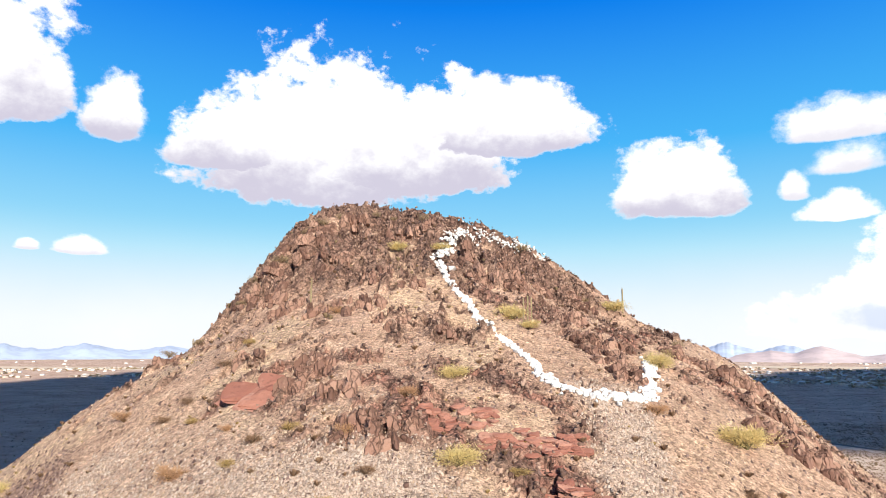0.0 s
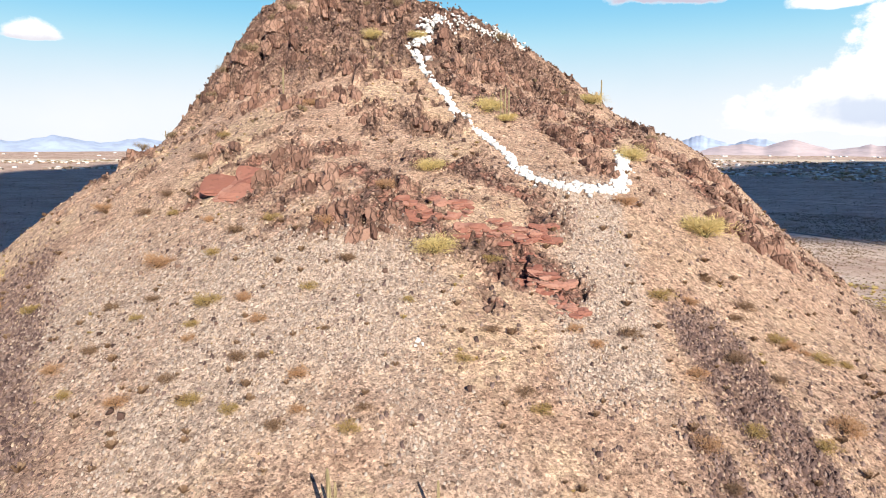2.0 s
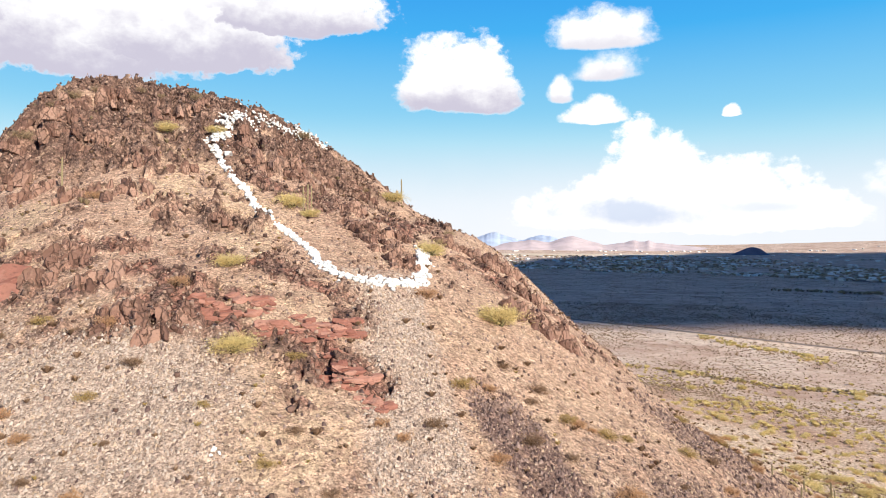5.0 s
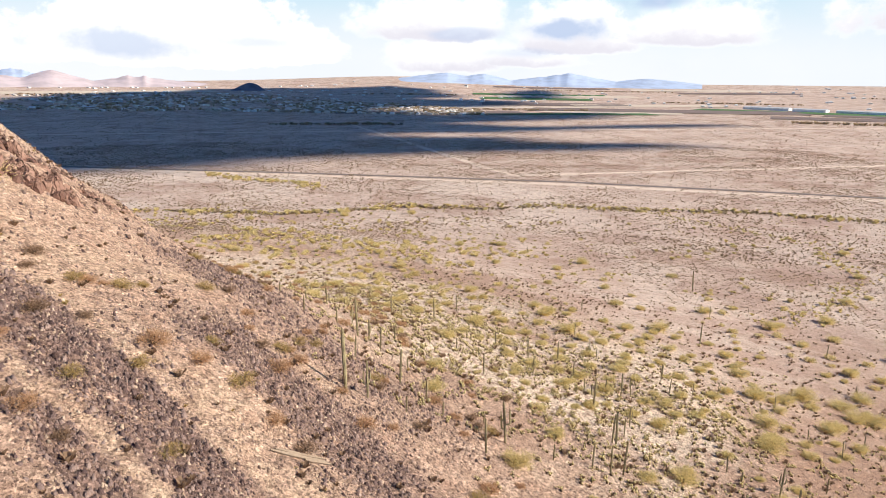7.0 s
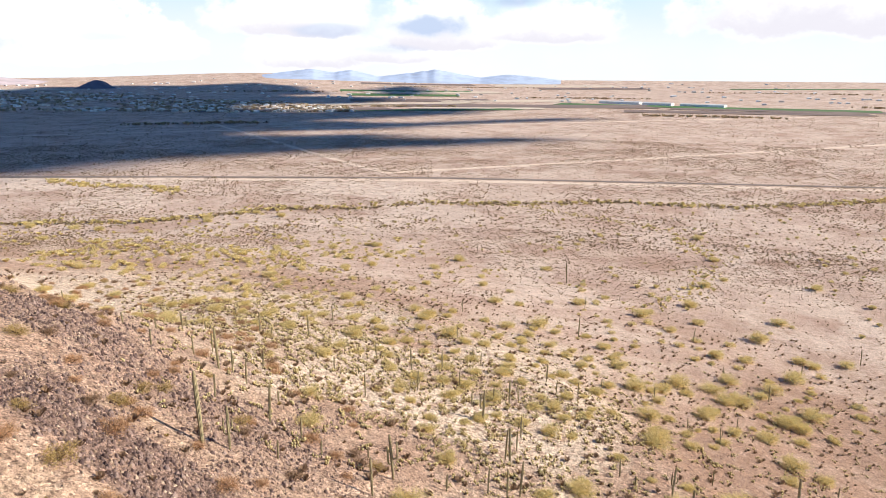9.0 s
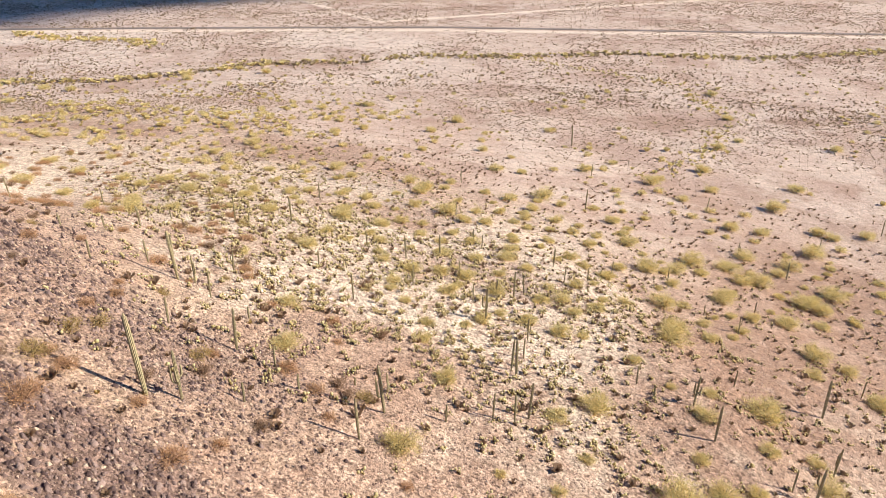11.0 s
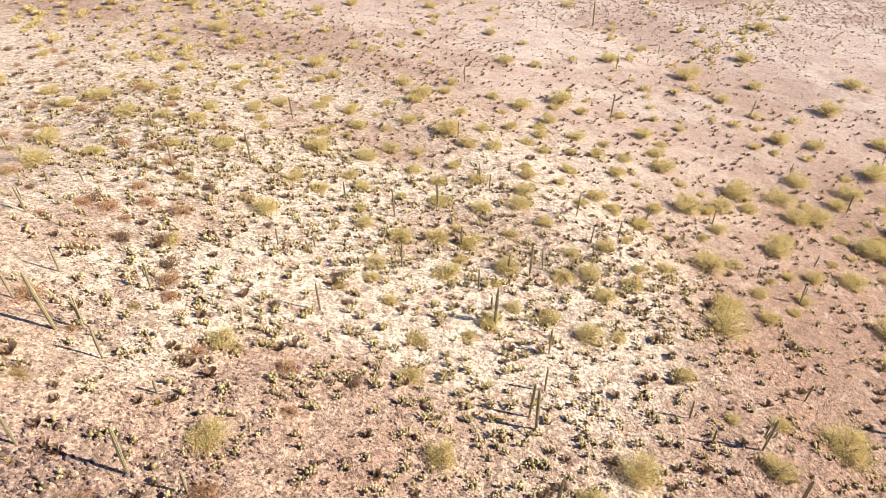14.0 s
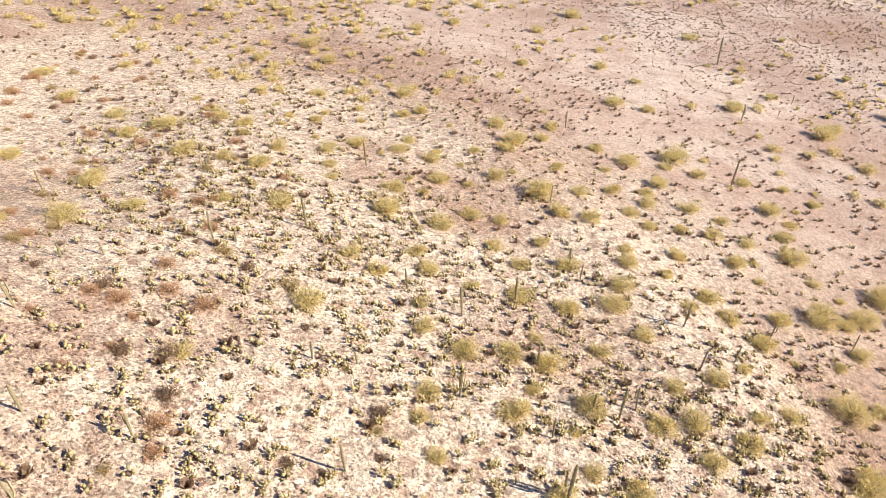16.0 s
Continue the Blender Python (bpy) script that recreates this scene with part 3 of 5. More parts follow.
def saguaro(x, y, h, kind, tilt=0.0, where="among cholla on the slope"):
    ob = thing("saguaro_cactus", x, y, f"olive green saguaro, {SAGUARO_WORDS[kind]}, {where}", "cactus", "saguaro cacti")
    for name, me in SAGUARO_KINDS[kind]:
        part(name, me, ob)
    s = h / 5.0
    w = max(s * 0.86, 0.66)
    rng = random.Random(int(x * 31 + y * 17))
    ob.matrix_basis = pose(x, y, ob.location.z, tilt * rng.uniform(-1, 1), tilt * rng.uniform(-1, 1), rng.uniform(0, 360)) @ Matrix.Diagonal((w, w, s, 1))
    return ob


# x, y and height of each
SAG_A = [
    (82.8, 61.8, 6.4), (83.9, 66.8, 3.0), (84.4, 60.8, 3.8), (82.3, 57.1, 3.7), (93.2, 62.0, 3.2), (60.7, 46.6, 7.8),
    (62.5, 44.8, 4.9), (72.3, 54.2, 3.1), (74.4, 48.2, 5.2), (75.3, 44.5, 2.7), (76.9, 33.2, 6.1), (70.8, 33.0, 4.8),
    (81.6, 51.7, 1.5), (102.0, 49.1, 4.0), (118.0, 46.4, 3.9), (131.4, 53.1, 4.8), (139.9, 49.4, 4.8), (131.4, 61.0, 3.4),
    (114.3, 56.5, 1.9), (111.6, 60.0, 2.5), (133.5, 78.3, 5.3), (120.5, 81.6, 4.7), (123.1, 80.7, 2.0), (161.0, 87.5, 4.8),
    (137.2, 99.9, 2.2), (116.8, 107.6, 3.3), (96.8, 79.8, 3.4), (88.4, 77.3, 1.7), (75.6, 66.2, 2.2), (174.1, 57.3, 3.8),
    (155.5, 47.0, 3.3), (152.2, 44.3, 3.3),
]
SAG_B = [
    (129.5, 42.1, 3.2), (119.4, 36.4, 3.3), (112.8, 32.4, 5.7), (127.3, 31.4, 5.2), (130.2, 30.2, 3.9), (126.4, 34.3, 2.8),
    (111.2, 25.4, 3.8), (99.5, 25.1, 5.0), (98.2, 24.1, 6.0), (104.3, 24.5, 3.4), (151.8, 28.8, 4.5), (143.1, 25.1, 3.4),
    (160.0, 17.5, 3.8), (168.4, 5.7, 3.6), (208.8, -12.1, 3.7), (197.0, -23.0, 4.9), (166.8, -12.8, 2.8), (153.9, -1.8, 2.5),
    (150.1, -8.2, 3.9), (229.9, -35.7, 3.2), (109.4, 9.1, 2.9), (106.8, 6.6, 2.1), (108.8, 1.2, 5.0), (122.7, -5.4, 3.2),
    (101.5, -1.4, 5.7), (124.9, -19.1, 7.4), (106.9, -17.2, 4.8), (97.0, -10.3, 3.6), (96.6, -12.9, 5.6), (83.8, 0.4, 3.3),
    (80.7, 27.8, 2.3), (85.2, 23.8, 3.8),
]
SAG_C = [
    (86.7, 21.6, 4.5), (89.2, 20.5, 5.2), (73.4, 40.7, 1.9), (67.2, 42.4, 2.3), (79.3, 37.6, 1.1), (215.9, 30.6, 6.7),
    (260.3, 34.6, 4.7), (242.9, -4.3, 5.1), (149.1, 21.3, 3.3), (305.5, 48.9, 9.3), (284.1, 7.8, 3.4), (286.0, 23.9, 2.6),
    (216.1, 69.3, 4.4), (109.3, 85.6, 1.8), (105.5, 86.6, 1.8), (89.6, 68.2, 3.0), (140.4, -28.5, 3.4), (103.6, 113.4, 3.9),
    (82.2, 77.3, 1.6), (250.7, -56.1, 5.4), (355.2, 105.5, 3.6), (326.3, 136.8, 3.6),
]

HILLSAG = [
    (56.5, 183.8, 6.7), (-19.3, 133.6, 5.6), (-45.5, 145.5, 1.5), (20.7, 123.5, 4.1), (21.6, 124.5, 4.7), (22.2, 123.7, 4.3),
    (31.3, 187.5, 2.2), (-1.8, 41.0, 4.8), (5.1, 41.3, 3.6),
]

for k, (x, y, h) in enumerate(SAG_A + SAG_B + SAG_C):
    kind = 0 if h < 3.2 else (0, 1, 4, 2, 3, 0, 5, 1)[k % 8]
    saguaro(x, y, h, kind, 3.0)
for k, (x, y, h) in enumerate(HILLSAG):
    saguaro(x, y, h * 1.05, (0, 1, 0, 1, 2, 0, 1, 3, 0)[k % 9], 1.0, "on the rocky hillside")


# ---- palo verde bushes ----
def slivers(rng, n, place, length, width, spread):
    """Thin twigs and leaves as narrow triangles; place(): where each one starts and where it points."""
    verts, faces = [], []
    for k in range(n):
        p, d = place(rng)
        d = (d + Vector((rng.gauss(0, spread), rng.gauss(0, spread), rng.gauss(0, spread)))).normalized()
        side = d.cross(Vector((rng.gauss(0, 1), rng.gauss(0, 1), rng.gauss(0, 1)))).normalized() * width * rng.uniform(0.6, 1.3)
        l = length * rng.uniform(0.6, 1.4)
        verts += [tuple(p - side), tuple(p + side), tuple(p + d * l)]
        faces.append((3 * k, 3 * k + 1, 3 * k + 2))
    return verts, faces


def bush_meshes(seed, twigs, mat, bark, flat=0.72, limbs=7, length=0.42, width=0.055):
    """A rounded, airy bush 2 m across and about 1.5 m high."""
    rng = random.Random(seed)
    tips, wood = [], []
    for k in range(limbs):
        a = 2 * math.pi * (k + rng.uniform(-0.3, 0.3)) / limbs
        up = rng.uniform(0.5, 1.25)
        d = Vector((math.cos(a), math.sin(a), up * 1.1)).normalized()
        end = d * rng.uniform(0.72, 0.98)
        end.z *= flat * 1.3
        bow = end * 0.5 + Vector((0, 0, 0.12))
        wood.append(tube([(0, 0, -0.12), tuple(bow * 0.5), tuple(bow), tuple(end)], [0.05, 0.038, 0.024, 0.007], 5, 0))
        for q in range(4):
            t = end * rng.uniform(0.55, 1.0) + Vector((rng.gauss(0, 0.17), rng.gauss(0, 0.17), rng.gauss(0, 0.12)))
            tips.append((t, rng.uniform(0.12, 0.26)))

    def place(r):
        c, s = tips[r.randrange(len(tips))]
        o = Vector((r.gauss(0, s), r.gauss(0, s), r.gauss(0, s * 0.75)))
        p = c + o
        p.z = max(p.z, 0.04)
        return p, o.normalized() * 0.7 + p.normalized() * 0.5 + Vector((0, 0, 0.35))

    leaves = slivers(rng, twigs, place, length * 0.5, width * 0.5, 0.45)
    return mesh_from("crown", *leaves, mat), mesh_from("trunk", *join(wood), bark)


PALO_KINDS = [bush_meshes(40 + k, 4600, MAT_PALO, MAT_BARK, (0.72, 0.6, 0.85, 0.66, 0.78)[k], 8 + k, 0.2, 0.03) for k in range(5)]


def palo_verde(x, y, width, k, where):
    ob = thing("palo_verde_bush", x, y, f"yellow-green feathery palo verde bush {where}", "bush", "palo verde bushes")
    crown, trunk = PALO_KINDS[k % 5]
    part("crown", crown, ob)
    part("trunk", trunk, ob)
    s = width / 2.0
    ob.matrix_basis = pose(x, y, ob.location.z - 0.05, 0, 0, (k * 77) % 360) @ Matrix.Diagonal((s, s, s * (0.85, 1.0, 0.75, 0.95)[k % 4], 1))


# x, y and width of each
PAL_A = [
    (122.2, 123.1, 4.8), (106.0, 98.6, 3.8), (112.6, 96.9, 5.5), (147.4, 120.1, 6.0), (146.3, 131.9, 4.9), (140.1, 120.9, 4.5),
    (139.9, 107.8, 6.1), (159.2, 119.1, 4.2), (159.4, 113.4, 4.8), (142.7, 102.3, 3.6), (145.2, 97.3, 5.4), (153.8, 100.8, 4.5),
    (190.8, 121.0, 4.9), (161.2, 95.8, 4.6), (135.9, 85.0, 4.9), (201.7, 148.6, 5.1), (204.8, 154.8, 4.7), (120.7, 95.4, 3.6),
    (103.0, 67.6, 3.0), (118.7, 66.2, 4.9), (148.1, 75.0, 6.3), (204.8, 106.7, 5.9), (173.8, 88.7, 4.8), (174.5, 81.8, 4.8),
    (166.7, 76.0, 5.1), (197.4, 97.7, 4.8), (151.0, 66.8, 5.7), (125.5, 55.0, 3.5), (116.0, 49.1, 3.7), (124.8, 49.2, 4.5),
    (112.2, 47.9, 3.0), (108.9, 44.0, 2.9),
]
PAL_B = [
    (160.3, 60.9, 3.6), (176.7, 69.3, 4.7), (185.0, 77.8, 3.6), (196.0, 73.9, 7.5), (204.6, 70.7, 4.7), (203.3, 81.5, 5.5),
    (149.5, 52.8, 3.8), (158.5, 52.9, 3.5), (175.6, 60.0, 7.9), (143.7, 43.1, 4.6), (134.0, 44.3, 2.7), (182.7, 54.7, 4.1),
    (173.5, 49.4, 5.1), (162.4, 39.7, 4.5), (149.4, 38.2, 5.9), (137.3, 36.7, 3.4), (145.1, 32.9, 3.9), (126.4, 34.3, 4.9),
    (183.4, 44.6, 4.7), (180.8, 40.6, 4.2), (194.6, 35.8, 5.0), (201.2, 43.6, 5.2), (243.5, 65.4, 7.4), (245.8, 56.8, 5.2),
    (207.1, 51.8, 7.0), (217.8, 43.9, 8.1), (266.3, 65.5, 4.5), (214.0, 37.7, 4.8), (266.6, 37.4, 8.1), (179.5, 24.8, 5.2),
    (189.1, 24.0, 4.2), (208.6, 21.6, 6.2),
]
PAL_C = [
    (190.5, 16.1, 7.0), (223.2, 20.2, 3.7), (195.0, 29.6, 4.3), (132.3, 23.6, 4.6), (127.8, 20.7, 4.0), (142.6, 22.8, 4.0),
    (148.2, 20.0, 2.9), (117.1, 21.6, 4.8), (143.0, 13.4, 3.6), (139.1, 17.0, 2.9), (119.1, 18.2, 2.9), (116.4, 9.9, 3.2),
    (131.7, 4.5, 8.0), (151.2, 6.0, 6.6), (147.7, -1.6, 4.1), (172.4, 10.6, 7.5), (174.6, 6.5, 4.5), (189.0, 0.4, 10.5),
    (193.2, -8.8, 8.0), (166.9, -6.1, 7.4), (185.4, -11.4, 7.0), (228.8, -10.9, 6.9), (205.5, -13.3, 7.8), (269.3, -6.3, 6.1),
    (250.5, 3.1, 5.7), (264.8, 14.1, 10.0), (273.0, 11.8, 6.2), (292.9, -3.5, 8.9), (230.8, -19.9, 6.2), (259.3, -26.1, 10.0),
    (284.8, -35.8, 9.9), (242.1, -36.7, 6.6),
]
PAL_D = [
    (240.1, -40.8, 6.6), (220.5, -32.3, 10.2), (205.8, -24.5, 7.9), (198.2, -21.2, 5.3), (181.6, -24.9, 8.4), (180.6, -28.7, 7.0),
    (191.6, -32.6, 8.9), (188.3, -15.4, 7.8), (165.0, -19.2, 6.9), (160.6, -11.7, 4.8), (171.1, -27.2, 5.3), (150.8, -22.2, 6.9),
    (141.1, -20.4, 4.3), (149.5, -28.3, 4.7), (115.8, -9.1, 9.4), (114.2, -1.2, 3.3), (106.4, -0.1, 4.5), (97.7, 13.7, 5.4),
    (91.9, 17.6, 4.1), (89.1, 30.7, 4.2), (97.8, 36.9, 3.3), (72.3, 29.6, 4.8), (79.9, 46.3, 4.4), (90.5, 52.4, 3.8),
    (104.0, -8.5, 4.2), (95.3, 0.5, 3.4), (85.3, 13.1, 2.6), (83.9, 2.5, 7.8), (89.6, -1.9, 5.2), (92.4, -5.9, 3.7),
    (90.0, -10.9, 5.5), (101.1, -15.5, 4.7),
]
PAL_E = [
    (107.4, -15.1, 3.7), (77.3, 14.9, 2.4), (75.8, 20.5, 2.0), (130.7, 90.2, 3.3), (132.4, 70.3, 3.8), (137.5, 61.2, 3.8),
    (154.9, 38.7, 5.2), (166.8, 16.3, 4.8), (198.5, 18.2, 5.4), (190.0, 43.0, 4.5), (184.6, 11.9, 3.3), (178.4, 4.1, 6.5),
    (157.7, 18.1, 5.4), (167.0, 4.7, 4.5), (136.9, 27.0, 3.6), (124.6, 40.5, 2.6), (117.6, 31.3, 3.0), (137.8, 4.2, 7.1),
    (130.3, 151.9, 6.2), (189.7, 205.2, 5.5), (154.2, 163.2, 5.3), (147.4, 146.5, 4.8), (171.6, 160.6, 4.6), (212.6, 134.7, 6.0),
    (220.1, 146.5, 7.3), (240.2, 170.5, 5.9), (260.2, 136.2, 6.6), (278.4, 132.2, 6.2), (307.4, 137.2, 6.7), (314.4, 171.2, 6.3),
    (337.4, 157.1, 7.5), (292.3, 107.4, 6.2),
]
PAL_F = [
    (254.2, 96.8, 5.4), (323.0, 105.6, 12.3), (326.2, 62.2, 6.7), (270.8, 77.9, 5.6), (348.7, -18.9, 5.7), (330.7, -9.8, 8.0),
    (390.8, -15.6, 9.5), (352.2, -59.1, 7.3), (442.6, -8.1, 10.8), (404.6, 260.6, 23.3), (412.2, 285.6, 16.2), (365.4, 290.3, 15.1),
    (312.9, 345.5, 15.1), (308.4, 375.4, 15.8), (264.5, 313.1, 8.3), (313.2, 326.8, 11.0), (467.2, 418.6, 22.9), (123.4, 107.3, 5.0),
    (126.5, 139.6, 6.5), (246.0, -51.3, 6.4), (138.4, -31.1, 6.8), (336.9, 162.9, 4.8), (443.1, 271.8, 7.0), (378.8, 301.2, 8.0),
    (483.3, 432.6, 11.5),
]

HILLPAL = [
    (6.5, 72.6, 4.8), (43.2, 87.8, 6.4), (6.7, 92.8, 4.2), (18.8, 124.6, 6.2), (21.3, 120.4, 4.0), (41.3, 112.6, 5.4),
    (53.0, 179.7, 7.0), (-3.3, 155.6, 4.5), (6.8, 156.0, 4.7), (-63.4, 110.5, 6.5),
]

for k, (x, y, w) in enumerate(PAL_A + PAL_B + PAL_C + PAL_D + PAL_E + PAL_F):
    palo_verde(x, y, min(w, 8.5) * 0.8, k, "on the gravelly desert floor")
FAR_PALO = [bush_meshes(60 + k, 2600, MAT_PALO, MAT_BARK, (0.7, 0.6, 0.8)[k], 7, 0.3, 0.05) for k in range(3)]


def palo_chance(x, y):
    r, th = polar(x, y)
    bare = np.exp(-(((x - 240) / 66) ** 2 + ((y - 62) / 40) ** 2)) + np.exp(-(((x - 312) / 52) ** 2 + ((y + 42) / 44) ** 2))
    return sstep(r, 176, 200) * (1 - sstep(r, 260, 400) * 0.9) * sstep(th, 15, 30) * np.clip(1 - 1.1 * bare, 0, 1) * np.maximum(sstep(fbm(x, y, 30, 3), 0.36, 0.56), band(x, 110, 240, 20) * band(y, 60, 210, 20))


known = np.array([(x, y) for x, y, w in PAL_A + PAL_B + PAL_C + PAL_D + PAL_E + PAL_F])
spot = np.random.RandomState(12)
spots_far = []
while len(spots_far) < 620:
    x, y = spot.uniform(90, 440), spot.uniform(-120, 330)
    if spot.rand() > palo_chance(np.array(x), np.array(y)) or np.min(np.hypot(known[:, 0] - x, known[:, 1] - y)) < 4.5:
        continue
    known = np.vstack([known, [[x, y]]])
    spots_far.append((x, y, spot.uniform(0.7, 1.9)))
spots_far.sort(key=lambda s: math.hypot(s[0] - 60, s[1] - 20))
for k, (x, y, s) in enumerate(spots_far[:150]):
    ob = thing("palo_verde_bush", x, y, "small yellow-green palo verde bush on the gravelly desert floor", "bush", "palo verde bushes")
    crown, trunk = FAR_PALO[k % 3]
    part("crown", crown, ob)
    part("trunk", trunk, ob)
    ob.matrix_basis = pose(x, y, ob.location.z - 0.05, 0, 0, spot.uniform(0, 360)) @ Matrix.Diagonal((s, s, s * spot.uniform(0.65, 0.95), 1))
# those further out, too many to count, as one mesh
small = bush_meshes(66, 230, MAT_PALO, MAT_BARK, 0.75, 7, 0.85, 0.14)[0]
shape = np.array([v.co for v in small.vertices])
rest, turns = spots_far[150:], spot.uniform(0, 6.28, len(spots_far))
verts = np.concatenate([np.stack([x + s * (shape[:, 0] * math.cos(t) - shape[:, 1] * math.sin(t)), y + s * (shape[:, 0] * math.sin(t) + shape[:, 1] * math.cos(t)), gz(x, y) + s * 0.85 * shape[:, 2]], -1)
                        for (x, y, s), t in zip(rest, turns)])
tagged(new("palo_verde_scrub", mesh_from("palo_verde_scrub", verts.tolist(), np.arange(len(verts)).reshape(-1, 3).tolist(), MAT_PALO)),
       "many yellow-green palo verde bushes over the plain", "bushes", kind="stuff")
for k, (x, y, w) in enumerate(HILLPAL):
    palo_verde(x, y, w * 1.0, k + 2, "rooted in the rocky hillside")

# ---- dry brush on the hill ----
DRY_KINDS = [bush_meshes(70 + k, 1500, (MAT_DRY, MAT_STRAW, MAT_RUST)[k % 3], MAT_STEM, 0.6, 7, 0.3, 0.035) for k in range(6)]


def dry_bush(x, y, width, k):
    hue = ("greyish brown", "straw yellow", "rusty orange")[k % 3]
    ob = thing("dry_bush", x, y, f"{hue} dried desert bush growing in the scree", "bush", "dry bushes")
    crown, trunk = DRY_KINDS[k % 6]
    part("crown", crown, ob)
    part("trunk", trunk, ob)
    s = width / 2.0
    ob.matrix_basis = pose(x, y, ob.location.z - 0.04, 0, 0, (k * 53) % 360) @ Matrix.Diagonal((s, s, s * 0.9, 1))


RIDGE_KINDS = [bush_meshes(90 + k, 1300, MAT_GREEN, MAT_STEM, 0.9, 7, 0.32, 0.03) for k in range(3)]

# x, y and width of each
RIDGE = [
    (-29.9, 155.0, 4.5), (-21.9, 163.7, 3.6), (-18.0, 165.7, 2.8), (-9.2, 169.3, 2.6), (2.3, 172.7, 3.2), (29.7, 187.6, 4.1),
    (45.2, 180.3, 4.0), (-35.9, 155.5, 2.7), (-37.0, 149.7, 2.6), (-43.6, 143.2, 2.7), (52.0, 132.9, 2.8), (46.0, 122.0, 2.1),
    (-71.1, 202.3, 4.6), (-25.6, 162.1, 2.5), (-5.4, 174.4, 2.4),
]

for k, (x, y, w) in enumerate(RIDGE):
    ob = thing("ridge_bush", x, y, "grey-green scraggy bush on the rocky skyline", "bush", "ridge bushes")
    part("crown", RIDGE_KINDS[k % 3][0], ob)
    part("trunk", RIDGE_KINDS[k % 3][1], ob)
    ob.matrix_basis = pose(x, y, ob.location.z - 0.05, 0, 0, k * 71) @ Matrix.Diagonal((w / 2, w / 2, w / 2, 1))

# x, y and width of each
DRY_A = [
    (-34.5, 101.6, 3.1), (-28.9, 97.0, 2.0), (-22.2, 89.7, 2.0), (-17.3, 83.3, 2.8), (-19.0, 79.3, 2.1), (-25.9, 81.2, 4.0),
    (-31.9, 103.9, 2.7), (-12.9, 83.7, 2.4), (-6.0, 79.5, 2.7), (-3.0, 71.1, 2.4), (-6.4, 67.4, 1.9), (-12.7, 66.9, 2.1),
    (-23.4, 72.1, 1.9), (-16.5, 67.6, 3.0), (-10.6, 63.2, 1.9), (-11.6, 58.4, 2.1), (-17.2, 64.5, 1.5), (-16.9, 62.3, 1.5),
    (-28.4, 74.1, 2.3), (-23.9, 68.8, 1.6), (-5.7, 55.2, 2.1), (-9.3, 57.9, 1.5), (-14.5, 54.3, 2.2), (-20.9, 55.5, 2.1),
    (-17.2, 57.1, 1.9), (-26.6, 58.7, 1.7), (-30.0, 63.6, 2.2), (-26.9, 65.0, 2.1), (-44.0, 87.3, 3.0), (-54.3, 96.2, 3.8),
    (-0.2, 51.1, 1.5), (-1.3, 49.4, 2.0),
]
DRY_B = [
    (19.1, 61.8, 1.9), (24.6, 62.2, 2.5), (30.2, 69.3, 3.1), (20.8, 60.2, 1.8), (11.0, 60.1, 1.9), (13.9, 51.6, 1.9),
    (29.5, 57.9, 2.4), (38.2, 75.8, 2.1), (12.4, 71.1, 2.2), (0.8, 86.6, 3.1), (12.9, 53.4, 1.9), (-10.8, 52.2, 1.7),
    (-5.4, 51.4, 1.6), (-6.9, 49.9, 2.0), (8.1, 56.5, 1.8), (-43.7, 109.7, 3.4), (-29.1, 112.2, 3.3), (-27.4, 120.4, 2.5),
    (-13.3, 125.3, 3.1), (-4.2, 60.7, 1.1), (3.4, 63.7, 1.4), (33.1, 90.3, 3.2), (41.0, 72.2, 2.8), (42.1, 67.4, 2.4),
    (41.8, 54.7, 3.7), (34.5, 61.0, 3.0), (32.0, 52.0, 2.2), (33.8, 70.0, 2.0), (38.4, 60.0, 1.8), (38.1, 51.8, 2.3),
    (27.1, 50.0, 2.5), (27.4, 46.3, 2.0),
]
DRY_C = [
    (33.6, 42.4, 2.0), (44.3, 51.2, 2.5), (38.8, 69.6, 2.0), (46.2, 48.0, 3.1), (53.3, 49.6, 3.2), (54.7, 53.8, 2.3),
    (62.6, 55.5, 2.5), (45.5, 42.9, 2.3), (45.5, 39.3, 2.7), (69.7, 48.7, 2.4), (58.6, 53.2, 1.8), (65.0, 39.2, 2.1),
    (65.4, 55.4, 2.4),
]

for k, (x, y, w) in enumerate(DRY_A + DRY_B + DRY_C):
    dry_bush(x, y, w, k)
foot = np.random.RandomState(51)
for k in range(210):
    r, th = foot.uniform(136, 186), radians(foot.uniform(20, 84))
    dry_bush(AXIS[0] + r * math.sin(th), AXIS[1] - r * math.cos(th), foot.uniform(1.2, 2.9), (2, 0, 2, 1)[k % 4] + 3 * (k % 2))


# ---- bedrock outcrops ----
def hull(seed, sx, sy, sz, n=13):
    rng = random.Random(seed)
    bm = bmesh.new()
    for _ in range(n):
        v = Vector((rng.uniform(-1, 1), rng.uniform(-1, 1), rng.uniform(-1, 1)))
        v = v / max(abs(v.x), abs(v.y), abs(v.z)) * rng.uniform(0.8, 1.0)
        bm.verts.new((v.x * sx, v.y * sy, v.z * sz))
    got = bmesh.ops.convex_hull(bm, input=bm.verts)
    bmesh.ops.delete(bm, geom=[g for g in got["geom_interior"] if isinstance(g, bmesh.types.BMVert)], context="VERTS")
    bmesh.ops.recalc_face_normals(bm, faces=bm.faces)
    return bm


def hull_mesh(name, seed, sx, sy, sz, mat, n=13):
    bm = hull(seed, sx, sy, sz, n)
    me = bpy.data.meshes.new(name)
    bm.to_mesh(me)
    bm.free()
    me.materials.append(mat)
    return me


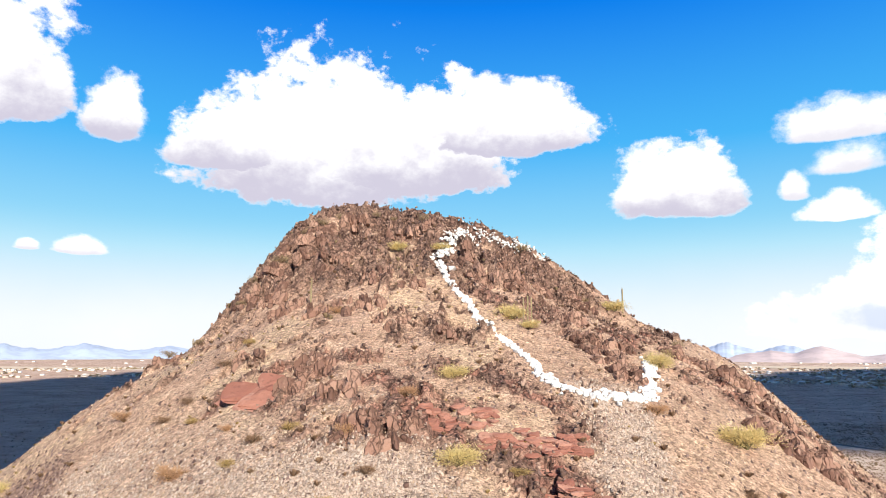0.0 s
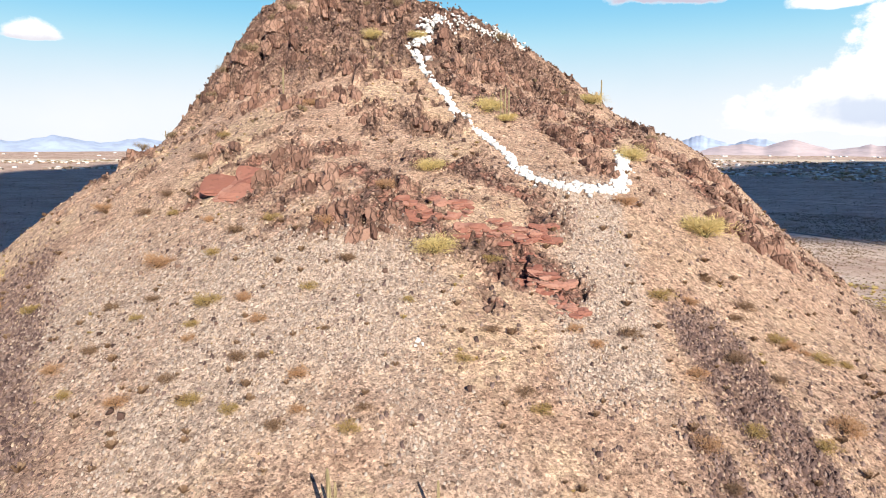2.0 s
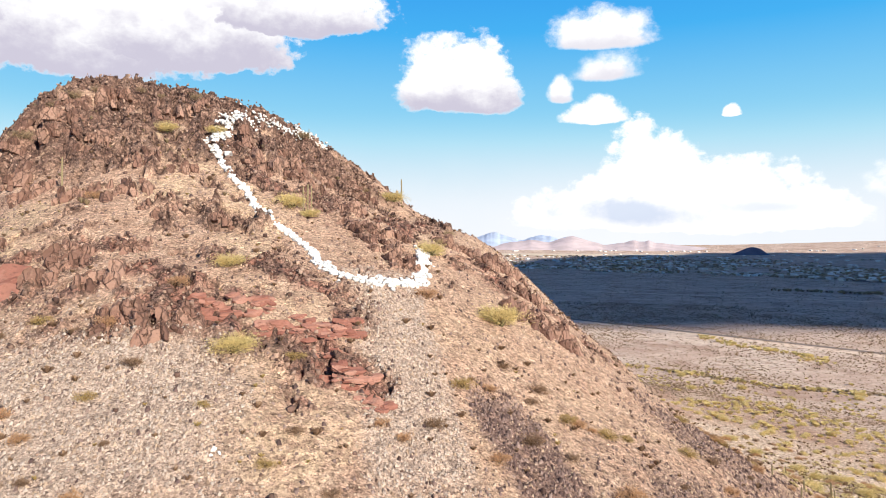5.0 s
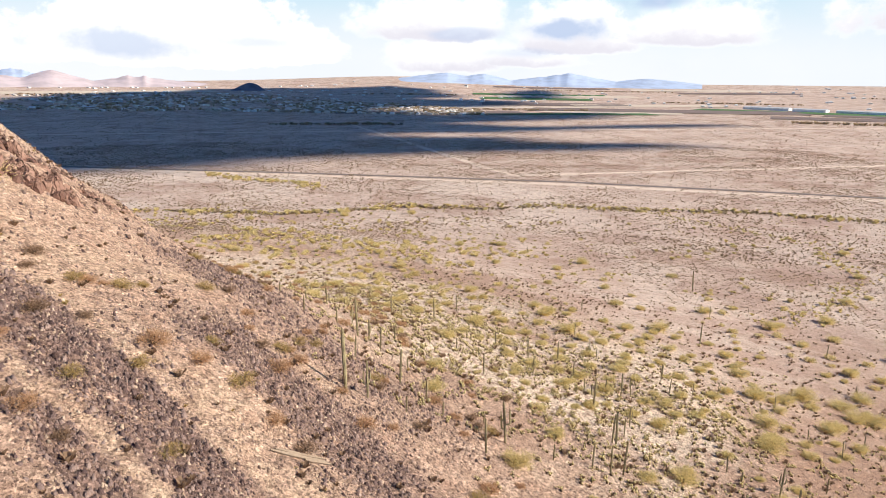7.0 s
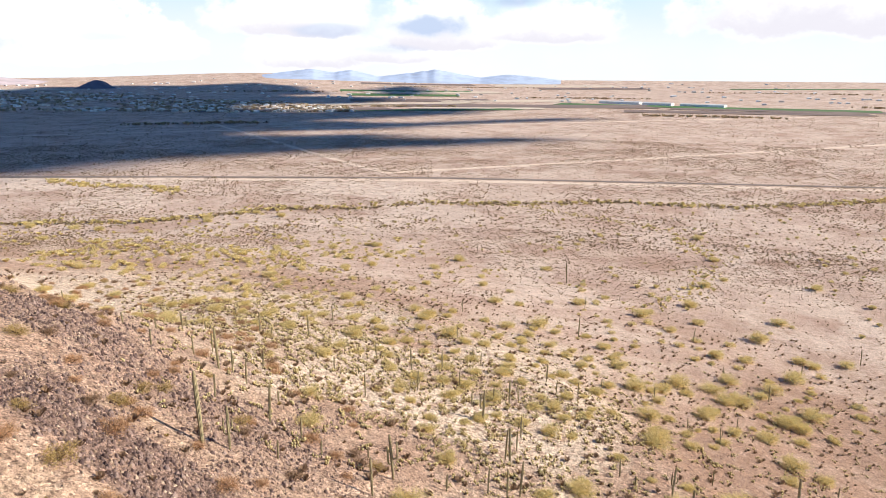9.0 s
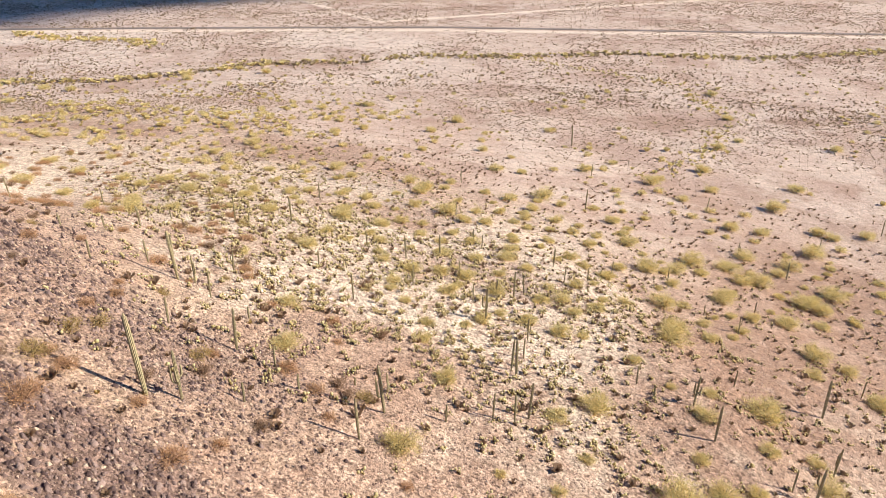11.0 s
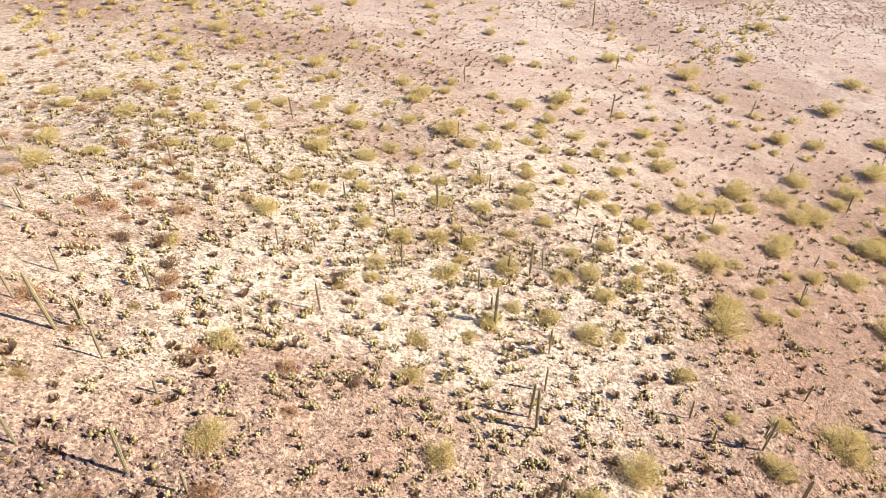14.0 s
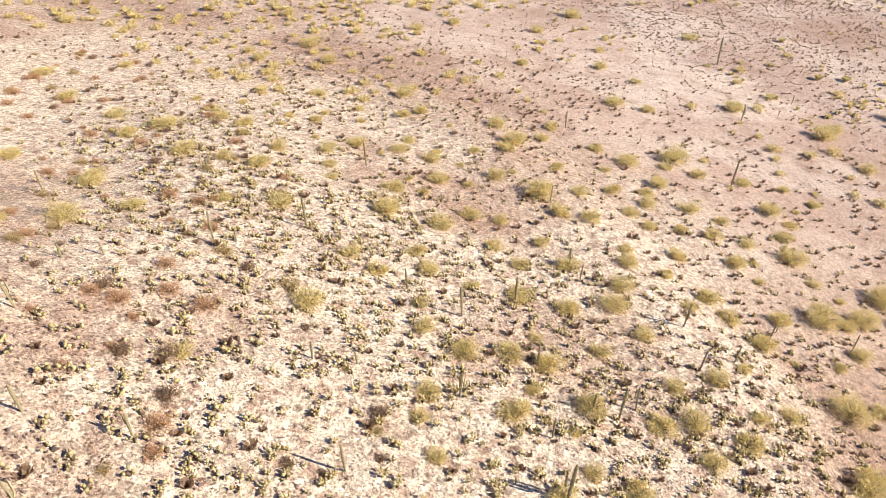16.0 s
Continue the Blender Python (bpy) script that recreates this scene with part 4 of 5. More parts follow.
def crag_mesh(name, seed, sx, sy, sz, mat):
    """A block of jointed bedrock: a box cut into steps and ledges, with broken corners."""
    rng = random.Random(seed)
    bm = bmesh.new()
    bmesh.ops.create_cube(bm, size=2.0)
    bmesh.ops.subdivide_edges(bm, edges=bm.edges[:], cuts=4, use_grid_fill=True)
    steps = [(Vector((rng.gauss(0, 1), rng.gauss(0, 1), rng.gauss(0, 0.5))).normalized(), rng.uniform(0.5, 1.0)) for _ in range(9)]
    columns = [rng.uniform(0.55, 1.0) for _ in range(16)]
    for v in bm.verts:
        p = v.co.copy()
        for d, far in steps:
            over = p.dot(d) - far
            if over > 0:
                p -= d * over * 0.9
        col = columns[int((p.x + 1) * 2) % 4 * 4 + int((p.y + 1) * 2) % 4]
        if p.z > 0:
            p.z *= col
        p += Vector((rng.uniform(-0.07, 0.07), rng.uniform(-0.07, 0.07), rng.uniform(-0.09, 0.09)))
        v.co = (p.x * sx, p.y * sy, p.z * sz)
    bmesh.ops.triangulate(bm, faces=bm.faces[:])
    me = bpy.data.meshes.new(name)
    bm.to_mesh(me)
    bm.free()
    me.materials.append(mat)
    return me


SLABS = [crag_mesh("rock_slab", 100 + k, 0.72, 0.7, 0.95, MAT_CRAG) for k in range(12)]
RED_SLABS = [crag_mesh("rock_slab", 130 + k, 0.75, 0.7, 0.8, MAT_RED) for k in range(8)]
CRAG_A = [
    (-16.0, 129.9, 6.5), (-8.4, 127.3, 9.5), (-2.8, 118.0, 5.9), (-24.7, 136.2, 6.3), (-5.5, 103.0, 4.3), (-13.0, 102.5, 5.1),
    (-8.4, 91.7, 4.6), (-5.0, 80.1, 4.0), (-0.9, 77.6, 5.2), (4.9, 82.0, 4.8), (9.0, 82.0, 4.8), (12.1, 78.5, 5.2),
    (16.0, 78.5, 4.6), (19.5, 78.0, 4.0), (16.0, 74.4, 3.2), (16.9, 69.4, 3.6), (18.5, 68.6, 3.6), (19.2, 65.4, 2.9),
    (50.5, 95.1, 5.3), (53.4, 95.8, 6.3), (54.4, 92.9, 5.3), (56.2, 122.7, 5.5), (61.1, 124.1, 5.7), (14.8, 145.4, 6.1),
    (22.6, 160.1, 6.7), (22.6, 145.4, 6.1), (30.0, 131.4, 6.7), (31.8, 110.8, 5.7), (33.3, 103.0, 4.4), (36.3, 118.6, 5.1),
    (32.9, 173.7, 5.8), (-14.2, 164.9, 7.0),
]
CRAG_B = [
    (-23.3, 155.7, 6.6), (-3.6, 163.7, 5.5), (-16.5, 150.9, 6.3), (-7.2, 140.1, 5.8), (-32.1, 155.4, 6.6), (-28.7, 145.1, 5.5),
    (-35.8, 149.9, 5.1), (-25.5, 112.5, 4.8), (-15.4, 97.0, 3.3), (43.6, 176.4, 6.0), (47.0, 123.5, 4.3), (52.2, 123.3, 4.4),
    (2.4, 170.5, 5.7), (13.0, 154.0, 5.1), (-21.7, 162.2, 5.5), (-47.1, 136.8, 3.6), (-0.3, 135.2, 4.5), (6.7, 113.0, 2.8),
    (55.8, 108.7, 4.5), (30.9, 116.8, 4.5),
]

for k, (x, y, w) in enumerate(CRAG_A + CRAG_B):
    r_axis, th_axis = (float(v) for v in polar(np.array(x), np.array(y)))
    red = 104 < r_axis < 138 and 3 < th_axis < 13
    ob = thing("rock_outcrop", x, y, ("rusty red layered bedrock outcrop in low ledges" if red else "dark brown fractured bedrock outcrop of upright slabs") + " on the hillside", "rock outcrop", "bedrock outcrops")
    rng = random.Random(900 + k)
    w = min(w, 6.5) * (1.25 if x > 50 and y < 125 else 1.0)
    face = math.degrees(math.atan2(x - AXIS[0], -(y - AXIS[1])))
    strike, dip = face + rng.uniform(-14, 14), rng.uniform(8, 26)
    for q in range(int(7 + w * 1.9)):
        ox, oy = rng.uniform(-0.5, 0.5) * w, rng.uniform(-0.42, 0.42) * w
        s = rng.uniform(0.55, 1.25) * (0.5 + w * 0.12) * (0.8 if red else 1.0)
        b = part("slab", rng.choice(RED_SLABS if red else SLABS), ob)
        if red:
            flat = q % 3 != 2
            b.matrix_basis = pose(ox, oy, gz(x + ox, y + oy) - ob.location.z + s * rng.uniform(-0.05, 0.12), rng.uniform(2, 14) if flat else rng.uniform(26, 40), rng.uniform(-6, 6), strike + rng.uniform(-16, 16)) @ Matrix.Diagonal(
                (s * rng.uniform(1.3, 2.4), s * rng.uniform(0.9, 1.4), s * rng.uniform(0.35, 0.6), 1))
            continue
        b.matrix_basis = pose(ox, oy, gz(x + ox, y + oy) - ob.location.z + s * rng.uniform(-0.45, 0.05), -dip + rng.uniform(-6, 6), rng.uniform(-7, 7), strike + rng.uniform(-11, 11)) @ Matrix.Diagonal(
            (s * rng.uniform(0.8, 1.5), s * rng.uniform(1.1, 1.9), s * rng.uniform(0.8, 1.5), 1))

# ---- a smooth red rock face, low in the scree ----
RED_FACE = (-21.9, 97.8)
ob = thing("rock_outcrop", *RED_FACE, "smooth rusty red rock face bare in the scree", "rock outcrop", "bedrock outcrops")
rng = random.Random(77)
for q in range(9):
    ox, oy = rng.uniform(-3.6, 3.6), rng.uniform(-2.6, 2.6)
    b = part("slab", RED_SLABS[q % 8], ob)
    b.matrix_basis = pose(ox, oy, gz(RED_FACE[0] + ox, RED_FACE[1] + oy) - ob.location.z - 0.1, 34 + rng.uniform(-6, 6), rng.uniform(-5, 5), -9 + rng.uniform(-12, 12)) @ Matrix.Diagonal((rng.uniform(3.0, 4.6), rng.uniform(2.6, 4.0), 0.55, 1))

# ---- white painted rocks in a loop ----
RING = [
    (37.0, 194.0), (33.4, 191.3), (28.4, 188.9), (24.4, 188.1), (19.8, 188.2), (16.0, 188.3),
    (11.3, 165.7), (9.7, 165.6), (7.8, 155.6), (5.7, 153.2), (5.7, 152.8), (7.1, 143.7),
    (8.5, 134.4), (10.5, 130.8), (12.0, 123.2), (13.4, 115.7), (15.0, 113.2), (16.6, 110.4),
    (17.9, 106.5), (19.0, 102.1), (19.2, 98.4), (19.9, 94.7), (21.2, 92.0), (23.1, 91.5),
    (24.9, 91.2), (27.5, 92.4), (30.1, 93.4), (32.3, 93.9), (34.1, 96.3), (35.9, 101.8),
    (37.9, 107.2), (39.7, 114.1),
]

WHITE_ROCKS = [hull_mesh("white_rock", 160 + k, 0.5, 0.45, 0.4, MAT_WHITE, 12) for k in range(10)]
rng = random.Random(5)
line = [Vector((x, y, 0)) for x, y in RING]
spots = []
for k in range(len(line) - 1):
    a, b = line[k], line[k + 1]
    n = max(3, int((b - a).length * (11.0 if 5 < k < 20 else 13.0)))
    wide = 2.4 if k < 6 else 2.3 if k < 10 else 0.75 if k < 20 else 1.25
    for q in range(n):
        p = a.lerp(b, (q + rng.random()) / n)
        spots.append((p.x + rng.gauss(0, wide * 0.42), p.y + rng.gauss(0, wide * 0.5), rng.uniform(0.4, 0.95) * (1.35 if 5 < k < 11 else 1.0)))
spots.append((8.9, 146.6, 2.0))
rng.shuffle(spots)
spots.sort(key=lambda s: -s[2])
for k, (x, y, s) in enumerate(spots[:300]):
    ob = tagged(new("white_rock", WHITE_ROCKS[k % 10]), "white painted boulder in a loop laid out on the hillside", "rock", "white painted rocks")
    ob.matrix_basis = pose(x, y, gz(x, y) + s * 0.18, rng.uniform(-20, 20), rng.uniform(-20, 20), rng.uniform(0, 360)) @ Matrix.Diagonal((s, s, s, 1))
SMALL_WHITE = spots[300:]
for k, (x, y, s) in enumerate([(4.2, 58.6, 0.55), (4.6, 58.2, 0.4), (4.0, 58.1, 0.35)]):
    ob = tagged(new("white_rock", WHITE_ROCKS[k]), "small white painted stone lying in the scree", "rock")
    ob.matrix_basis = pose(x, y, gz(x, y) + s * 0.2, 10, 5, 40 * k) @ Matrix.Diagonal((s, s, s, 1))

# ---- the far plain: roads, town, mountains ----
def strip(name, points, width, mat, label, category, lift=0.12):
    """A road laid on the ground along points."""
    pts = [Vector((x, y, 0)) for x, y in points]
    fine = []
    for a, b in zip(pts, pts[1:]):
        n = max(1, int((b - a).length / 25))
        fine += [a.lerp(b, k / n) for k in range(n)]
    fine.append(pts[-1])
    verts, faces = [], []
    for k, p in enumerate(fine):
        d = (fine[min(k + 1, len(fine) - 1)] - fine[max(k - 1, 0)]).normalized()
        s = Vector((-d.y, d.x, 0)) * width / 2
        for q, l in ((p - s * 1.3, -0.15), (p - s, lift), (p + s, lift), (p + s * 1.3, -0.15)):
            verts.append((q.x, q.y, gz(q.x, q.y) + l))
    for k in range(len(fine) - 1):
        for c in range(3):
            i = k * 4 + c
            faces.append((i, i + 1, i + 5, i + 4))
    return tagged(new(name, mesh_from(name, verts, faces, mat)), label, category, kind="structure")


MAT_ASPHALT = plain_material("old_asphalt", (0.26, 0.205, 0.175), 0.9, 0.3, 0.3)
MAT_DIRT = plain_material("pale_dirt", (0.78, 0.63, 0.50), 0.95, 0.3, 0.2)
strip("road_asphalt", [(340, 1000), (484, 636), (549, 472), (637, 227), (731, -175), (790, -450)], 6, MAT_ASPHALT, "grey asphalt road crossing the desert plain", "road", 0.5)
strip("road_shoulder", [(325, 1000), (470, 633), (533, 467), (620, 224), (714, -176), (773, -450)], 11, MAT_DIRT, "pale dirt track beside the asphalt road", "road", 0.25)
strip("road_dirt", [(650, 292), (818, 121), (1019, -88), (1209, -281), (1480, -540)], 9, MAT_DIRT, "pale dirt road across the plain", "road", 0.3)
strip("road_track", [(1203, 938), (961, 656), (690, 344), (650, 292)], 8, MAT_DIRT, "pale dirt track running to the town", "road", 0.3)
strip("road_section", [(420, 1440), (860, 990), (1116, 719), (1411, 360), (1950, -300)], 9, MAT_DIRT, "straight pale dirt road", "road", 0.4)
strip("road_section", [(-1400, 1700), (-700, 1690), (200, 1680)], 9, MAT_DIRT, "straight pale dirt road", "road", 0.4)


def box_houses(name, count, place, mats, label):
    """Far houses: walls and a hipped roof each."""
    rng = random.Random(count)
    for m, (mat, share) in enumerate(mats):
        verts, faces = [], []
        for _ in range(int(count * share)):
            x, y = place(rng)
            z = gz(x, y) - 0.5
            a = rng.choice((0, 90)) + 12
            w, d, h = rng.uniform(9, 19), rng.uniform(8, 14), rng.uniform(3.6, 5.2)
            c, s = math.cos(radians(a)), math.sin(radians(a))
            o = len(verts)
            for hh, k in ((0, 1.0), (h, 1.0), (h, 1.12), (h + 1.8, 0.35)):
                for px, py in ((-1, -1), (1, -1), (1, 1), (-1, 1)):
                    qx, qy = px * w / 2 * k, py * d / 2 * k
                    verts.append((x + c * qx - s * qy, y + s * qx + c * qy, z + hh))
            for r in range(3):
                for k in range(4):
                    faces.append((o + r * 4 + k, o + r * 4 + (k + 1) % 4, o + r * 4 + 4 + (k + 1) % 4, o + r * 4 + 4 + k))
            faces.append((o + 12, o + 13, o + 14, o + 15))
        tagged(new(name, mesh_from(name, verts, faces, mat)), label, "houses", kind="stuff")


MAT_HOUSE = stone_material("stucco_and_tile", (0.30, 0.22, 0.17), (0.5, 0.4, 0.32), (0.75, 0.68, 0.6), False, 0.1)
MAT_PALE_HOUSE = stone_material("pale_roofing", (0.55, 0.52, 0.5), (0.75, 0.73, 0.7), (0.85, 0.85, 0.84), False, 0.1)


def town_spot(rng):
    while True:
        a, u = rng.uniform(-36, 63), rng.random()
        near, far = np.interp(a, [-36, -27, 20, 31, 41, 53, 63], [2700, 2660, 2250, 2150, 2080, 1900, 1880]), np.interp(a, [-36, -27, 20, 41, 53, 63], [3350, 3340, 3450, 3400, 2620, 2040])
        d = near + (far - near) * u**1.2
        x, y = d * math.sin(radians(a)), d * math.cos(radians(a))
        if vnoise(np.array(x / 160.0), np.array(y / 160.0)) > 0.33:
            return x, y


def far_spot(rng):
    a, d = rng.uniform(-40, 118), rng.uniform(2500, 4500)
    if rng.random() < 0.7:
        d = rng.choice((2750, 3050, 3500, 4000)) + rng.gauss(0, 35)
    return d * math.sin(radians(a)), d * math.cos(radians(a))


box_houses("town_houses", 2300, town_spot, [(MAT_HOUSE, 0.75), (MAT_PALE_HOUSE, 0.25)], "far town of low tan houses on the plain")
box_houses("far_houses", 420, far_spot, [(MAT_PALE_HOUSE, 1.0)], "scattered pale farm buildings far across the plain")


def tuft_cloud(name, count, place, size, mat, label, category, tris=5, tall=0.7, thin=1.0):
    """Many small shrubs as one mesh: each a ragged tuft of leaning blades."""
    rng = np.random.RandomState(count)
    pts = np.array([place(rng) for _ in range(count)]) if callable(place) else place
    x, y = pts[:, 0], pts[:, 1]
    z = ground_z(x, y)
    s = size[0] + (size[1] - size[0]) * rng.rand(len(x)) ** 1.6
    verts = np.zeros((len(x), tris, 4, 3))
    for k in range(tris):
        a = 2 * np.pi * (k / tris + rng.rand(len(x)) * 0.5)
        lean, wide = 0.25 + 0.75 * rng.rand(len(x)), (0.35 + 0.3 * rng.rand(len(x))) * thin
        ca, sa = np.cos(a), np.sin(a)
        hgt = tall * (0.6 + 0.5 * rng.rand(len(x)))
        for q, (u, v, h) in enumerate(((0.0, -0.25, -0.08), (0.0, 0.25, -0.08), (1.0, 0.8, 1.0), (1.0, -0.8, 0.85))):
            verts[:, k, q, 0] = x + s * 0.5 * (ca * u * lean - sa * v * wide * 1.6)
            verts[:, k, q, 1] = y + s * 0.5 * (sa * u * lean + ca * v * wide * 1.6)
            verts[:, k, q, 2] = z + s * 0.5 * h * hgt * 1.6
    verts = verts.reshape(-1, 3)
    me = bpy.data.meshes.new(name)
    me.vertices.add(len(verts))
    me.vertices.foreach_set("co", verts.ravel())
    n = len(verts) // 4
    me.loops.add(n * 4)
    me.loops.foreach_set("vertex_index", np.arange(n * 4))
    me.polygons.add(n)
    me.polygons.foreach_set("loop_start", np.arange(n) * 4)
    me.update(calc_edges=True)
    me.materials.append(mat)
    return tagged(new(name, me), label, category, kind="stuff")


def sector(count, a0, a1, d0, d1, seed, keep=None, power=1.0):
    """Places in a sector of the plain, seen from the start of the way."""
    rng = np.random.RandomState(seed)
    a = np.radians(a0 + (a1 - a0) * rng.rand(count))
    d = np.sqrt(d0**2 + (d1**2 - d0**2) * rng.rand(count) ** power)
    p = np.stack([d * np.sin(a), d * np.cos(a)], -1)
    if keep is not None:
        p = p[rng.rand(count) < keep(p[:, 0], p[:, 1])]
    return p


def open_plain(x, y):
    r, th = polar(x, y)
    return sstep(r, 190, 240) * (0.25 + 0.75 * sstep(fbm(x, y, 60, 3), 0.35, 0.6))


def mid_plain(x, y):
    return open_plain(x, y) * (0.35 + 0.65 * sstep(np.hypot(x, y), 250, 380))


tuft_cloud("desert_scrub", 0, sector(60000, 20, 125, 130, 440, 3, mid_plain), (0.4, 1.1), MAT_CREOSOTE, "small brown bushes dotted over the plain", "shrubs", 5, 0.55)
tuft_cloud("creosote_scrub", 0, sector(90000, 20, 125, 400, 1120, 5, open_plain), (0.8, 2.0), MAT_CREOSOTE, "small dark creosote bushes dotted over the plain", "shrubs", 4, 0.6)
tuft_cloud("creosote_scrub", 0, sector(32000, -45, 110, 700, 2200, 4, open_plain), (1.6, 3.2), MAT_CREOSOTE, "small dark creosote bushes dotted over the far plain", "shrubs", 3)
tuft_cloud("plain_bushes", 0, sector(3200, 20, 105, 280, 540, 6, lambda x, y: palo_chance(x, y) * 0.9 + 0.05), (1.3, 3.0), MAT_PALO, "yellow-green bushes scattered over the plain", "bushes", 22, 0.65)
tuft_cloud("town_trees", 0, np.array([town_spot(random.Random(k)) for k in range(4200)]), (7, 14), MAT_GREEN, "dark green trees between the far houses", "trees", 4)


def along(points, count, spread, seed):
    rng = np.random.RandomState(seed)
    p = np.array(points, float)
    leg = np.hypot(*(p[1:] - p[:-1]).T)
    t = np.interp(rng.rand(count) * leg.sum(), np.concatenate([[0], np.cumsum(leg)]), np.arange(len(p)))
    i = np.minimum(t.astype(int), len(p) - 2)
    q = p[i] + (p[i + 1] - p[i]) * (t - i)[:, None]
    return q + rng.normal(0, 1, q.shape) * spread


WASH = [(225, 490), (310, 412), (347, 328), (385, 305), (431, 289), (458, 223), (499, 190), (517, 130), (562, 48), (572, -36), (647, -155), (700, -290)]
SIDE_WASH = [(517, 130), (483, 57), (465, 10), (426, -2), (390, -20), (350, -8), (314, -5), (291, 10), (266, 21)]
tuft_cloud("wash_bushes", 0, along(WASH, 1000, 3.5, 8), (1.3, 3.2), MAT_GREEN, "band of olive brown bushes along a dry wash", "bushes", 7)
tuft_cloud("wash_bushes", 0, along(SIDE_WASH, 260, 3.0, 9), (1.0, 2.4), MAT_PALO, "olive green bushes along a side wash", "bushes", 7)
tuft_cloud("wash_bushes", 0, along(WASH, 600, 5.0, 18), (1.6, 4.2), MAT_PALO, "yellow-green bushes along the dry wash", "bushes", 9)
tuft_cloud("wash_bushes", 0, along([(487, 565), (472, 506), (488, 435), (467, 398)], 160, 5, 10), (2.0, 5.0), MAT_PALO, "cluster of olive bushes on the plain", "bushes", 7)

# fields and the long white sheds
MAT_FIELD = plain_material("green_field", (0.10, 0.19, 0.06), 0.9, 0.4, 0.02)
MAT_FALLOW = plain_material("fallow_field", (0.70, 0.58, 0.45), 0.95, 0.3, 0.02)


def field(x, y, w, d, turn, mat, label):
    c, s = math.cos(radians(turn)), math.sin(radians(turn))
    verts, faces = [], []
    n = 10
    for i in range(n + 1):
        for j in range(3):
            px, py = (i / n - 0.5) * w, (j / 2 - 0.5) * d
            qx, qy = x + c * px - s * py, y + s * px + c * py
            verts.append((qx, qy, gz(qx, qy) + 1.2))
    for i in range(n):
        for j in range(2):
            a = i * 3 + j
            faces.append((a, a + 3, a + 4, a + 1))
    tagged(new("field", mesh_from("field", verts, faces, mat)), label, "field", kind="structure")


field(2732, 1144, 460, 170, -67, MAT_FIELD, "flat green irrigated field")
field(2298, -38, 940, 110, 81.6, MAT_FIELD, "flat green irrigated field")
field(2011, 602, 400, 110, -73, MAT_FALLOW, "pale bare field at the edge of town")
field(-1500, 3000, 1500, 260, 8, MAT_FALLOW, "pale bare field beyond the town")
field(1700, 3100, 1600, 240, -28, MAT_FALLOW, "pale bare field beyond the town")


MAT_TILLED = plain_material("tilled_field", (0.24, 0.175, 0.15), 0.95, 0.4, 0.02)
lots = random.Random(31)
for k in range(16):
    a, d = lots.uniform(58, 112), lots.uniform(1700, 4300)
    field(d * math.sin(radians(a)), d * math.cos(radians(a)), lots.uniform(300, 900), lots.uniform(70, 190), -60 - (a - 70) + lots.uniform(-6, 6),
          (MAT_TILLED, MAT_FALLOW, MAT_TILLED, MAT_FIELD)[k % 4], ("brown tilled field on the far plain", "pale bare field on the far plain", "brown tilled field on the far plain", "flat green irrigated field")[k % 4])


def tree_rows(rng):
    k = rng.randint(0, 9)
    a = 50 + 65 * ((k * 0.618 + 0.03 * rng.rand()) % 1.0) + rng.uniform(-5, 5)
    d = 1500 + 330 * k + rng.normal(0, 8)
    return d * math.sin(radians(a)), d * math.cos(radians(a))


tuft_cloud("far_trees", 900, tree_rows, (6, 12), MAT_GREEN, "dark rows of trees along far field edges", "trees", 4)


def long_shed(x, y, length, turn):
    ob = thing("long_shed", x, y, "long low white farm shed on the plain", "building", "white farm sheds")
    w, h = 26.0, 7.0
    verts, faces = [], []
    for i in (0, 1):
        for py, pz in ((-w / 2, -1), (-w / 2, h), (0, h + 3), (w / 2, h), (w / 2, -1)):
            verts.append(((i - 0.5) * length, py, pz))
    faces = [(0, 1, 6, 5), (3, 4, 9, 8), (0, 4, 3, 2, 1), (5, 6, 7, 8, 9)]
    part("wall", mesh_from("wall", verts, faces, MAT_PALE_HOUSE), ob)
    part("roof", mesh_from("roof", [(vx * 1.01, vy * 1.05, vz + 0.05) for vx, vy, vz in verts], [(1, 2, 7, 6), (2, 3, 8, 7)], MAT_PALE_HOUSE), ob)
    ob.rotation_euler.z = radians(turn)


long_shed(2463, 228, 150, 68)
long_shed(2412, 101, 100, 68)
long_shed(2355, -38, 140, 68)


# ---- far hill and mountains ----
def range_mesh(a0, a1, dist, peaks, seed, rough):
    """A far range as a ridge with two slopes; peaks: azimuth, height and half width of each."""
    verts, faces = [], []
    n = 160
    for i in range(n + 1):
        a = a0 + (a1 - a0) * i / n
        h = max([pk * max(0.0, 1 - abs(a - pa) / pw) ** 0.85 for pa, pk, pw in peaks] + [0.0])
        wob = float(fbm(np.array(a * 0.9 + seed), np.array(seed * 1.7), 1.0, 4, 0.5)) - 0.45
        h = h * (0.75 + rough * wob)
        for j, (k, f) in enumerate(((-380, 0.0), (-190, 0.45 + 0.2 * wob), (0, 1.0), (120, 0.5), (200, 0.0))):
            d = dist + k
            x, y = d * math.sin(radians(a)), d * math.cos(radians(a))
            verts.append((x, y, gz(x, y) - 3 + (h + 3) * f))
    for i in range(n):
        for j in range(4):
            q = i * 5 + j
            faces.append((q, q + 1, q + 6, q + 5))
    return verts, faces


# far land with aerial haze painted into its base colour
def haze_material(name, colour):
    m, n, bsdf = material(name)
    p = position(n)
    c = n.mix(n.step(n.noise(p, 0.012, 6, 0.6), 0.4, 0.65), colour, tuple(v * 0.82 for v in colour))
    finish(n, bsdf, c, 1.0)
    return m


